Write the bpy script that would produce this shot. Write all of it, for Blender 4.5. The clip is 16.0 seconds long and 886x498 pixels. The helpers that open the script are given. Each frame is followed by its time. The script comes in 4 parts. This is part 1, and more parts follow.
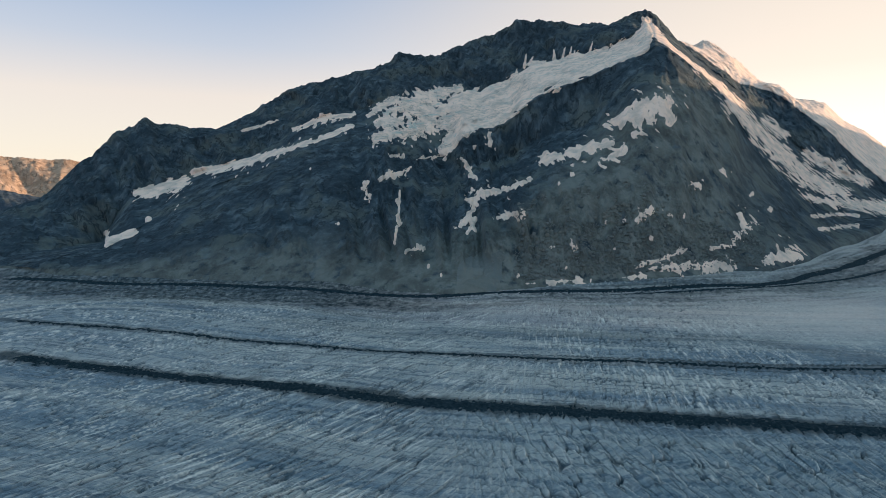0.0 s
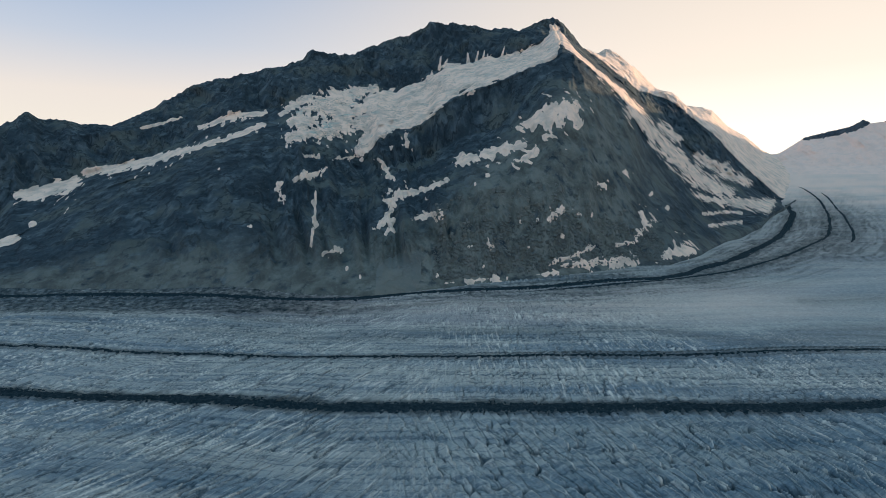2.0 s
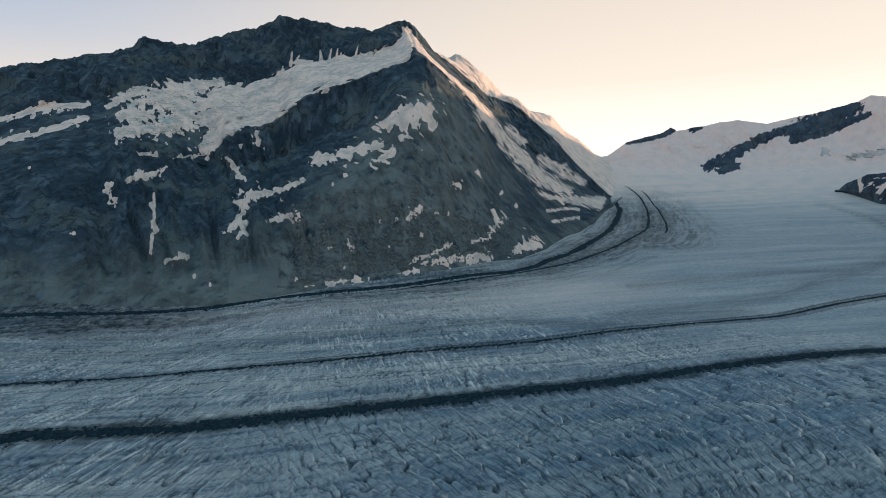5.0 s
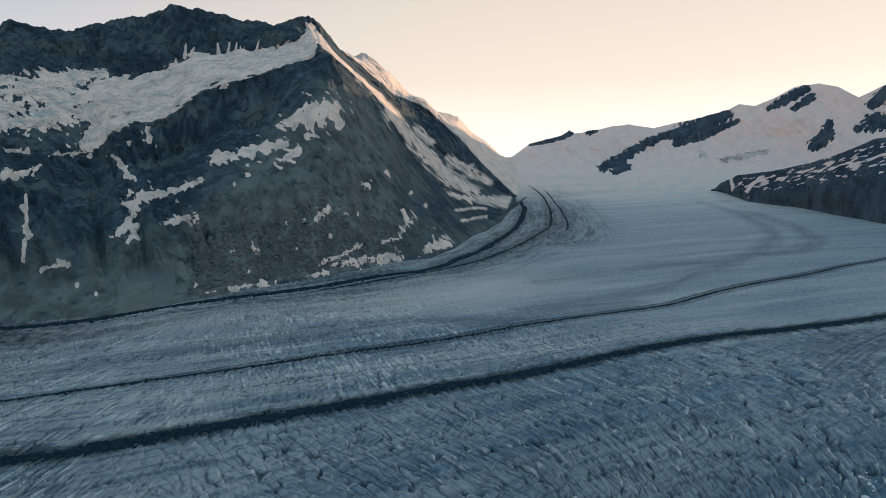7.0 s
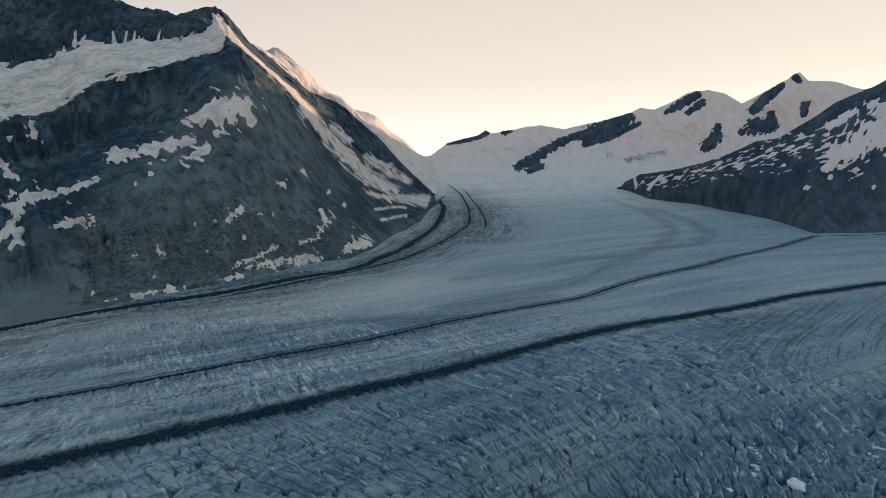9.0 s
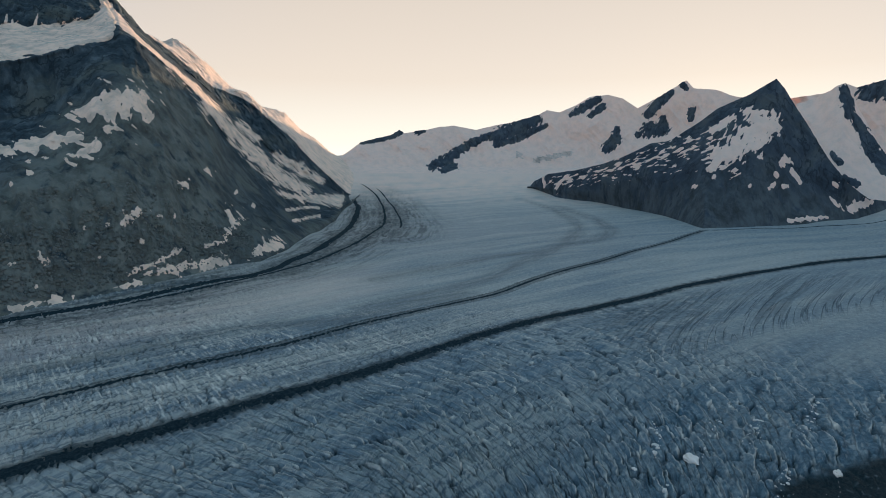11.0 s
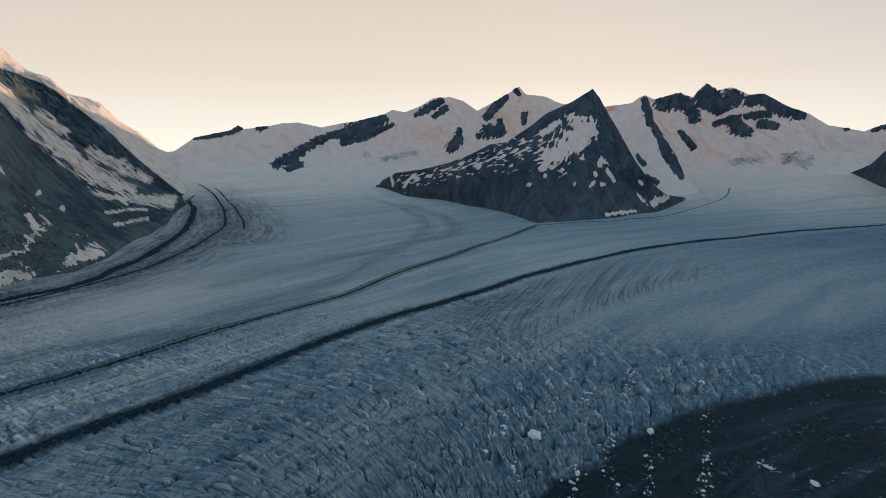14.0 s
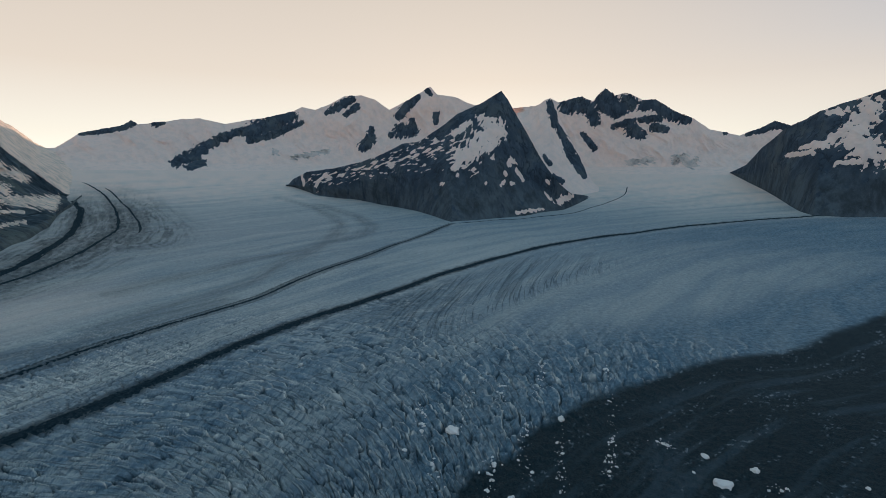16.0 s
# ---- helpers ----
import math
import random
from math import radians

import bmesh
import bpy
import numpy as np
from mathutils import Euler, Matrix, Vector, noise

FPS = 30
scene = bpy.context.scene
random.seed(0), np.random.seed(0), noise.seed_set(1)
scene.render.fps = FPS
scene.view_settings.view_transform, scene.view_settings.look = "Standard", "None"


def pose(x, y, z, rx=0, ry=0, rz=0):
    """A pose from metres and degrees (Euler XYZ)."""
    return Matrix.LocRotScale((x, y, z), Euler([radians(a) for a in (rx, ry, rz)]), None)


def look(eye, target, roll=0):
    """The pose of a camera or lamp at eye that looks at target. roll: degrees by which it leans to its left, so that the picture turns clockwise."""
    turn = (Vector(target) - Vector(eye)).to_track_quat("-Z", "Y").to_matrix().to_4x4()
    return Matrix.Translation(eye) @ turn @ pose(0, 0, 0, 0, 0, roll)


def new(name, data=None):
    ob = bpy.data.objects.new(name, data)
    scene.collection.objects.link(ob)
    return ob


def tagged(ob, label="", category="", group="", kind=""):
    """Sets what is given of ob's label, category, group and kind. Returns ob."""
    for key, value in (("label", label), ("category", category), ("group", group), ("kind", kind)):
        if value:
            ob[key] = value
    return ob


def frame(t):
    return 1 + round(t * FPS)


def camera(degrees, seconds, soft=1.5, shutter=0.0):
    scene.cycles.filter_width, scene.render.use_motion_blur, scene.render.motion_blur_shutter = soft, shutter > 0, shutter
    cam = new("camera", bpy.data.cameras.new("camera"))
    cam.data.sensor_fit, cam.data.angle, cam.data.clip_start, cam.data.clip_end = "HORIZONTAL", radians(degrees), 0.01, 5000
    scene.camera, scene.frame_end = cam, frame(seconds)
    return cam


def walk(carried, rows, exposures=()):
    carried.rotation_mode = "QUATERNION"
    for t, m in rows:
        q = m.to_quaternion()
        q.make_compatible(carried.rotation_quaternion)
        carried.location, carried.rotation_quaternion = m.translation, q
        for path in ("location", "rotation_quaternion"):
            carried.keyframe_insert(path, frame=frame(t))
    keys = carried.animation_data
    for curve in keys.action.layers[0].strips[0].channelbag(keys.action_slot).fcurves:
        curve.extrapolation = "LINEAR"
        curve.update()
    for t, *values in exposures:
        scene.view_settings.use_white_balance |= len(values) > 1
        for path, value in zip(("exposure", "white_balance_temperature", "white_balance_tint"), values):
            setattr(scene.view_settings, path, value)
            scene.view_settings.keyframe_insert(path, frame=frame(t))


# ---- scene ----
cam = camera(78.6, 16.0, soft=0.6)
# ---- the camera: it hovers over the ice and turns on the spot ----
EYE = (0.0, 0.0, 250.0)
TURN = [(0.0, 0.00, -7.82, -0.22), (0.5, 2.61, -7.80, -0.24), (1.0, 4.75, -7.82, -0.19), (1.5, 6.74, -7.81, -0.18),
        (2.0, 8.64, -7.77, -0.15), (2.5, 11.19, -7.77, -0.15), (3.0, 13.54, -7.79, -0.11), (3.5, 16.07, -7.79, -0.13),
        (4.0, 18.75, -7.80, -0.13), (6.5, 30.37, -7.81, -0.05), (7.0, 32.96, -7.82, 0.00), (7.5, 35.02, -7.82, 0.00),
        (8.0, 37.11, -7.86, 0.02), (8.5, 39.13, -7.89, 0.02), (9.0, 41.45, -7.93, 0.03), (11.5, 53.18, -7.98, 0.14),
        (12.0, 56.11, -8.01, 0.18), (12.5, 58.30, -8.03, 0.20), (13.0, 60.88, -8.05, 0.23), (13.5, 63.26, -8.06, 0.26),
        (14.0, 66.21, -8.04, 0.29), (14.5, 68.68, -8.04, 0.34), (15.0, 71.21, -8.05, 0.35), (15.5, 73.02, -8.08, 0.38),
        (16.0, 75.28, -8.06, 0.43)]
walk(cam, [(t, pose(*EYE, 90 + pitch, -roll, -bearing)) for t, bearing, pitch, roll in TURN], [(0, 0.20), (5, 0.12), (10, -0.03), (16, -0.20)])

# ---- light: the sun stands behind the western snow saddle, the ice lies in its shade ----
SUN_BEARING, SUN_HEIGHT, GLOW_BEARING = 78.0, 2.5, 60.0
world = bpy.data.worlds.new("sky")
scene.world = world
world.use_nodes = True
wn = world.node_tree
sky = wn.nodes.new("ShaderNodeTexSky")
sky.sky_type, sky.sun_disc = "NISHITA", False
sky.sun_elevation, sky.sun_rotation = radians(SUN_HEIGHT), radians(SUN_BEARING)
sky.altitude, sky.air_density, sky.dust_density, sky.ozone_density = 2800, 1.0, 1.0, 1.5
# evening haze over the sky's own light: peach towards the sunset, lavender and blue away from it and overhead
def sky_ramp(stops, height):
    ramp = wn.nodes.new("ShaderNodeValToRGB")
    while len(ramp.color_ramp.elements) < len(stops):
        ramp.color_ramp.elements.new(0.5)
    for e, (at, colour) in zip(ramp.color_ramp.elements, stops):
        e.position, e.color = at, (*colour, 1)
    wn.links.new(height, ramp.inputs[0])
    return ramp.outputs[0]


def sky_mix(fac, a, b):
    n = wn.nodes.new("ShaderNodeMix")
    n.data_type = "RGBA"
    for socket, value in ((n.inputs[0], fac), (n.inputs[6], a), (n.inputs[7], b)):
        if isinstance(value, float):
            socket.default_value = value
        else:
            wn.links.new(value, socket)
    return n.outputs[2]


coord, split, toward, facing = [wn.nodes.new("ShaderNode" + k) for k in ("TexCoord", "SeparateXYZ", "VectorMath", "MapRange")]
wn.links.new(coord.outputs["Generated"], split.inputs[0])
wn.links.new(coord.outputs["Generated"], toward.inputs[0])
toward.operation = "DOT_PRODUCT"
toward.inputs[1].default_value = (math.sin(radians(GLOW_BEARING)), math.cos(radians(GLOW_BEARING)), 0)
wn.links.new(toward.outputs["Value"], facing.inputs[0])
facing.interpolation_type = "SMOOTHSTEP"
facing.inputs[1].default_value, facing.inputs[2].default_value = 0.12, 0.98
WARM = ((0.0, (1.34, 1.28, 1.19)), (0.055, (1.19, 1.08, 0.95)), (0.16, (1.02, 0.85, 0.69)), (0.30, (0.90, 0.76, 0.62)), (0.50, (0.48, 0.55, 0.59)), (1.0, (0.28, 0.47, 0.575)))
COOL = ((0.0, (0.90, 0.80, 0.69)), (0.13, (0.84, 0.735, 0.66)), (0.21, (0.55, 0.59, 0.68)), (0.36, (0.23, 0.38, 0.62)), (1.0, (0.28, 0.47, 0.575)))
haze = sky_mix(facing.outputs[0], sky_ramp(COOL, split.outputs["Z"]), sky_ramp(WARM, split.outputs["Z"]))
scaled = wn.nodes.new("ShaderNodeVectorMath")
scaled.operation = "SCALE"
scaled.inputs["Scale"].default_value = 9.5
wn.links.new(haze, scaled.inputs[0])
wn.links.new(sky_mix(0.70, sky.outputs[0], scaled.outputs[0]), wn.nodes["Background"].inputs[0])
wn.nodes["Background"].inputs[1].default_value = 0.13

lamp = bpy.data.lights.new("sun", "SUN")
lamp.energy, lamp.angle, lamp.color = 5.0, radians(0.5), (1.0, 0.68, 0.45)
sun = new("sun", lamp)
ray = Vector((math.sin(radians(SUN_BEARING)), math.cos(radians(SUN_BEARING)), math.tan(radians(SUN_HEIGHT))))
sun.matrix_world = look(ray * 3000, (0, 0, 0))


# ---- materials ----
class Nodes:
    """Short hand for building a node material."""

    def __init__(self, name, rough=0.9, specular=0.2):
        self.mat = bpy.data.materials.new(name)
        self.mat.use_nodes = True
        self.tree = self.mat.node_tree
        self.shader = self.tree.nodes["Principled BSDF"]
        self.shader.inputs["Roughness"].default_value = rough
        self.shader.inputs["Specular IOR Level"].default_value = specular

    def node(self, kind, **values):
        n = self.tree.nodes.new(kind)
        for key, value in values.items():
            if key in n.inputs:
                self.set(n.inputs[key], value)
        return n

    def set(self, socket, value):
        if hasattr(value, "is_output"):
            self.tree.links.new(value, socket)
        else:
            socket.default_value = value

    def attribute(self, name, out="Fac"):
        n = self.tree.nodes.new("ShaderNodeAttribute")
        n.attribute_name = name
        return n.outputs[out]

    def place(self, scale=(1, 1, 1), attribute=None):
        n = self.tree.nodes.new("ShaderNodeMapping")
        src = self.attribute(attribute, "Vector") if attribute else self.tree.nodes.new("ShaderNodeTexCoord").outputs["Object"]
        self.tree.links.new(src, n.inputs["Vector"])
        n.inputs["Scale"].default_value = scale
        return n.outputs[0]

    def noise(self, vector, scale, detail=4.0, rough=0.55, distortion=0.0):
        return self.node("ShaderNodeTexNoise", Vector=vector, Scale=scale, Detail=detail, Roughness=rough, Distortion=distortion).outputs["Fac"]

    def ramp(self, fac, low, high):
        n = self.tree.nodes.new("ShaderNodeMapRange")
        n.interpolation_type = "SMOOTHSTEP"
        self.set(n.inputs[0], fac)
        n.inputs[1].default_value, n.inputs[2].default_value = low, high
        return n.outputs[0]

    def math(self, op, a, b=0.0):
        n = self.tree.nodes.new("ShaderNodeMath")
        n.operation = op
        self.set(n.inputs[0], a), self.set(n.inputs[1], b)
        return n.outputs[0]

    def mix(self, fac, a, b):
        n = self.tree.nodes.new("ShaderNodeMix")
        n.data_type = "RGBA"
        for socket, value in ((n.inputs[0], fac), (n.inputs[6], a), (n.inputs[7], b)):
            self.set(socket, (*value, 1) if isinstance(value, tuple) else value)
        return n.outputs[2]

    def finish(self, colour, height=None, distance=1.0, strength=1.0):
        self.set(self.shader.inputs["Base Color"], colour)
        if height is not None:
            n = self.node("ShaderNodeBump", Height=height, Distance=distance, Strength=strength)
            self.tree.links.new(n.outputs[0], self.shader.inputs["Normal"])
        return self.mat


def rock_material(name, dark, light, scree, warm, joints=0.75):
    """Weathered rock: steep gullies, paler scree where the attribute 'scree' says so, ochre stains."""
    m = Nodes(name, 0.95, 0.15)
    p = m.place()
    steep = m.place((1.0, 1.0, 0.22))
    big, streak, fine = m.noise(p, 0.007, 5), m.noise(steep, 0.028, 6, 0.6, 0.1), m.noise(p, 0.16, 5, 0.65)
    c = m.mix(m.ramp(streak, 0.43, 0.71), dark, light)
    c = m.mix(m.math("MULTIPLY", m.ramp(big, 0.48, 0.66), 0.7), c, warm)
    c = m.mix(m.math("MULTIPLY", m.ramp(big, 0.50, 0.36), 0.6), c, tuple(v * 0.75 for v in dark))
    c = m.mix(m.math("MULTIPLY", m.ramp(fine, 0.55, 0.76), 0.25), c, tuple(v * 1.8 for v in light))
    joint = m.ramp(m.math("ABSOLUTE", m.math("SUBTRACT", m.noise(m.place((1.0, 1.0, 0.35)), 0.014, 5, 0.55), 0.5)), 0.035, 0.0)
    c = m.mix(m.math("MULTIPLY", joint, joints), c, tuple(v * 0.55 for v in dark))
    patchy = m.noise(m.place((1, 1, 0.4)), 0.018, 7, 0.65, 0.2)
    soil = m.mix(m.ramp(patchy, 0.36, 0.66), scree, tuple(v * 0.45 for v in scree))
    soil = m.mix(m.math("MULTIPLY", m.ramp(fine, 0.56, 0.74), 0.35), soil, tuple(v * 1.35 for v in scree))
    c = m.mix(m.math("MULTIPLY", m.attribute("scree"), m.ramp(m.noise(steep, 0.03, 6, 0.6), 0.30, 0.50)), c, soil)
    h = m.math("SUBTRACT", m.math("ADD", m.math("MULTIPLY", streak, 7.0), m.math("MULTIPLY", fine, 1.2)), m.math("MULTIPLY", joint, 2.5))
    return m.finish(c, h, 1.2, 0.65)


def snow_material(name, clean, old, blue, relief=0.6, dirt=0.45):
    """Old summer snow: grey with dust over the colours given, bare blue ice with dark seams here and there."""
    m = Nodes(name, 0.7, 0.3)
    p = m.place()
    c = m.mix(m.ramp(m.noise(p, 0.02, 6, 0.6), 0.40, 0.68), clean, old)
    c = m.mix(m.math("MULTIPLY", m.ramp(m.noise(m.place((1.0, 1.0, 0.3)), 0.06, 4, 0.6, 0.5), 0.56, 0.70), dirt), c, tuple(v * 0.72 for v in old))
    c = m.mix(m.math("MULTIPLY", m.ramp(m.noise(m.place((1, 1, 2.5)), 0.014, 5, 0.6, 1.0), 0.54, 0.70), m.attribute("bare")), c, blue)
    seam = m.ramp(m.math("ABSOLUTE", m.math("SUBTRACT", m.noise(m.place((1, 1, 2.2)), 0.026, 4, 0.6, 0.8), 0.5)), 0.032, 0.006)
    seam = m.math("MULTIPLY", m.math("MULTIPLY", seam, m.attribute("bare")), m.ramp(m.noise(p, 0.009, 3), 0.42, 0.58))
    c = m.mix(m.math("MULTIPLY", seam, 0.8), c, tuple(v * 0.42 for v in blue))
    h = m.math("ADD", m.math("MULTIPLY", m.noise(m.place((1, 1, 3)), 0.05, 6), 3.0), m.noise(p, 0.3, 4))
    h = m.math("SUBTRACT", h, m.math("MULTIPLY", seam, 2.0))
    return m.finish(c, h, 1.0, relief)


def glacier_material():
    """Bare summer ice: bands along the flow, grit, cracks and dust."""
    m = Nodes("glacier_ice", 0.7, 0.14)
    p = m.place()
    bands = m.noise(m.place((0.0012, 0.016, 1), "flow"), 1.0, 6, 0.6, 0.4)
    thin = m.noise(m.place((0.006, 0.16, 1), "flow"), 1.0, 5, 0.7, 0.3)
    fleck = m.noise(p, 0.13, 7, 0.72)
    fine = m.noise(p, 0.5, 4, 0.75)
    c = m.mix(m.math("MULTIPLY", m.ramp(bands, 0.36, 0.64), m.math("SUBTRACT", 1.0, m.math("MULTIPLY", m.attribute("calm"), 0.5))), (0.57, 0.57, 0.525), (0.215, 0.29, 0.345))
    c = m.mix(m.math("MULTIPLY", m.ramp(thin, 0.47, 0.62), m.math("SUBTRACT", 0.85, m.math("MULTIPLY", m.attribute("calm"), 0.8))), c, (0.13, 0.18, 0.22))
    c = m.mix(m.math("MULTIPLY", m.ramp(fleck, 0.46, 0.28), 0.55), c, (0.12, 0.17, 0.22))
    # dirtier margin ice together with deep shade, put in as darker blue
    c = m.mix(m.attribute("shade_stain"), c, m.mix(m.ramp(fleck, 0.35, 0.62), (0.040, 0.105, 0.160), (0.120, 0.225, 0.298)))
    # firn: peach of the evening haze put into the far ice's colour
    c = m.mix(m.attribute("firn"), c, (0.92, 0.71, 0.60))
    c = m.mix(m.math("MULTIPLY", m.ramp(fleck, 0.52, 0.70), m.math("SUBTRACT", 0.40, m.math("MULTIPLY", m.attribute("shade_stain"), 0.25))), c, (0.74, 0.74, 0.70))
    c = m.mix(m.attribute("pale"), c, (0.90, 0.86, 0.78))
    # hair cracks and pale ribs in three directions, each where its own stress field rules
    lines, ribs = None, None
    for share, way, across, length, deep in (("field_a", 41, 5.0, 50.0, 0.6), ("field_b", -10, 6.5, 30.0, 0.6), ("field_c", 7, 5.0, 42.0, 0.6), ("field_w", "spiral_w", 5.5, 34.0, 0.6), ("field_d", "spiral_d", 7.0, 170.0, 1.0)):
        if isinstance(way, str):
            source = m.attribute(way, "Vector")
        else:
            n = m.tree.nodes.new("ShaderNodeMapping")
            m.tree.links.new(m.tree.nodes.new("ShaderNodeTexCoord").outputs["Object"], n.inputs["Vector"])
            n.inputs["Rotation"].default_value = (0, 0, radians(way))
            source = n.outputs[0]
        stretch = m.node("ShaderNodeVectorMath", Vector=source)
        stretch.operation = "MULTIPLY"
        stretch.inputs[1].default_value = (1 / across, 1 / length, 0.0)
        own = m.math("MULTIPLY", m.attribute(share), deep)
        f = m.noise(stretch.outputs[0], 1.0, 2.5, 0.5, 0.15)
        hair = m.math("MULTIPLY", m.ramp(m.math("ABSOLUTE", m.math("SUBTRACT", f, 0.5)), 0.022, 0.0), own)
        if share in ("field_w", "field_b"):
            bend = m.node("ShaderNodeVectorMath", Vector=stretch.outputs[0])
            m.set(bend.inputs[1], m.math("MULTIPLY", m.noise(stretch.outputs[0], 1.3, 3.0, 0.6), 1.1))
            cell = m.node("ShaderNodeTexVoronoi")
            cell.voronoi_dimensions, cell.feature = "2D", "DISTANCE_TO_EDGE"
            m.tree.links.new(bend.outputs[0], cell.inputs["Vector"])
            cell.inputs["Scale"].default_value = 0.55
            split = m.math("MULTIPLY", m.ramp(cell.outputs["Distance"], 0.075, 0.025), m.ramp(m.noise(stretch.outputs[0], 0.45, 3.0), 0.40, 0.52))
            lip = m.math("MULTIPLY", m.ramp(cell.outputs["Distance"], 0.17, 0.08), m.ramp(m.noise(stretch.outputs[0], 0.7, 3.0), 0.50, 0.62))
            hair = m.math("MULTIPLY", m.math("MAXIMUM", split, m.math("MULTIPLY", hair, 0.5)), own)
        rib = m.math("MULTIPLY", m.ramp(m.noise(stretch.outputs[0], 2.3, 3.0, 0.6), 0.58, 0.70), own)
        if share in ("field_w", "field_b"):
            rib = m.math("MAXIMUM", m.math("MULTIPLY", rib, 0.6), m.math("MULTIPLY", lip, m.math("MULTIPLY", own, 0.7)))
        lines = hair if lines is None else m.math("MAXIMUM", lines, hair)
        ribs = rib if ribs is None else m.math("MAXIMUM", ribs, rib)
    c = m.mix(m.math("MULTIPLY", m.math("MULTIPLY", ribs, 0.85), m.math("SUBTRACT", 1.0, m.math("MULTIPLY", m.attribute("field_d"), 0.75))), c, (0.78, 0.77, 0.73))
    # inner shade of the cracks, painted dark into the ice colour
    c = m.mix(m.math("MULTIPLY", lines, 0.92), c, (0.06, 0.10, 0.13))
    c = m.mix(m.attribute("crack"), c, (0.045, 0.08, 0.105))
    grit = m.mix(m.ramp(fine, 0.35, 0.7), (0.006, 0.019, 0.025), (0.022, 0.045, 0.054))
    c = m.mix(m.attribute("grit"), c, grit)
    h = m.math("ADD", m.math("MULTIPLY", fleck, 3.0), fine)
    h = m.math("ADD", h, m.math("SUBTRACT", m.math("MULTIPLY", ribs, 1.0), m.math("MULTIPLY", lines, 2.0)))
    return m.finish(c, h, 1.0, 0.9)


def debris_material():
    m = Nodes("moraine_debris", 1.0, 0.05)
    p = m.place()
    c = m.mix(m.ramp(m.noise(p, 0.25, 6, 0.75), 0.35, 0.7), (0.010, 0.025, 0.034), (0.036, 0.060, 0.074))
    return m.finish(c, m.noise(p, 0.35, 6, 0.75), 2.0, 1.0)


ROCK = rock_material("mountain_rock", (0.034, 0.057, 0.074), (0.110, 0.150, 0.174), (0.200, 0.218, 0.200), (0.116, 0.136, 0.124))
# darks lifted and blued: the haze of distance put into the rock colour
FAR_ROCK = rock_material("hazed_far_rock", (0.052, 0.074, 0.100), (0.098, 0.130, 0.160), (0.110, 0.138, 0.155), (0.105, 0.125, 0.130))
# SNOW, FAR_SNOW, CREVASSED: warm peach of the evening haze mixed into the colour
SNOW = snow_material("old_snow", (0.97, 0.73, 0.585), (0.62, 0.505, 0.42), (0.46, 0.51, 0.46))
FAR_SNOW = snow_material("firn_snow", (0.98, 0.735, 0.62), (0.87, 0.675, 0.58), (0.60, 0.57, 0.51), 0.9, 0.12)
# orange of the low sun painted into this rock's base colour
GLOW_ROCK = rock_material("sun_tinted_rock", (0.42, 0.28, 0.19), (0.68, 0.48, 0.35), (0.66, 0.48, 0.36), (0.56, 0.39, 0.27))
SCREE = rock_material("pale_scree", (0.15, 0.17, 0.165), (0.20, 0.215, 0.205), (0.21, 0.22, 0.205), (0.19, 0.195, 0.17), 0.1)
CREVASSED = snow_material("crevassed_firn", (0.80, 0.65, 0.56), (0.60, 0.51, 0.46), (0.56, 0.50, 0.46), 2.0)
CLEAN_ICE = snow_material("clean_ice", (0.88, 0.82, 0.76), (0.72, 0.70, 0.67), (0.4, 0.5, 0.55))
ICE = glacier_material()
DEBRIS = debris_material()


# ---- mesh helpers ----
def mesh_object(name, verts, faces, material, parent=None, attributes=(), smooth=True):
    me = bpy.data.meshes.new(name)
    me.vertices.add(len(verts)), me.loops.add(faces.size), me.polygons.add(len(faces))
    me.vertices.foreach_set("co", np.ascontiguousarray(verts, np.float32).ravel())
    me.loops.foreach_set("vertex_index", np.ascontiguousarray(faces, np.int32).ravel())
    me.polygons.foreach_set("loop_start", np.arange(0, faces.size, faces.shape[1], dtype=np.int32))
    me.polygons.foreach_set("use_smooth", np.full(len(faces), smooth))
    for key, values in attributes:
        if values.ndim == 2:
            me.attributes.new(key, "FLOAT_VECTOR", "POINT").data.foreach_set("vector", np.ascontiguousarray(values, np.float32).ravel())
        else:
            me.attributes.new(key, "FLOAT", "POINT").data.foreach_set("value", np.ascontiguousarray(values, np.float32))
    me.update(calc_edges=True)
    me.materials.append(material)
    ob = new(name, me)
    ob.parent = parent
    return ob


def grid_faces(rows, cols):
    i = np.arange(rows * cols).reshape(rows, cols)
    return np.stack([i[:-1, :-1], i[:-1, 1:], i[1:, 1:], i[1:, :-1]], -1).reshape(-1, 4)


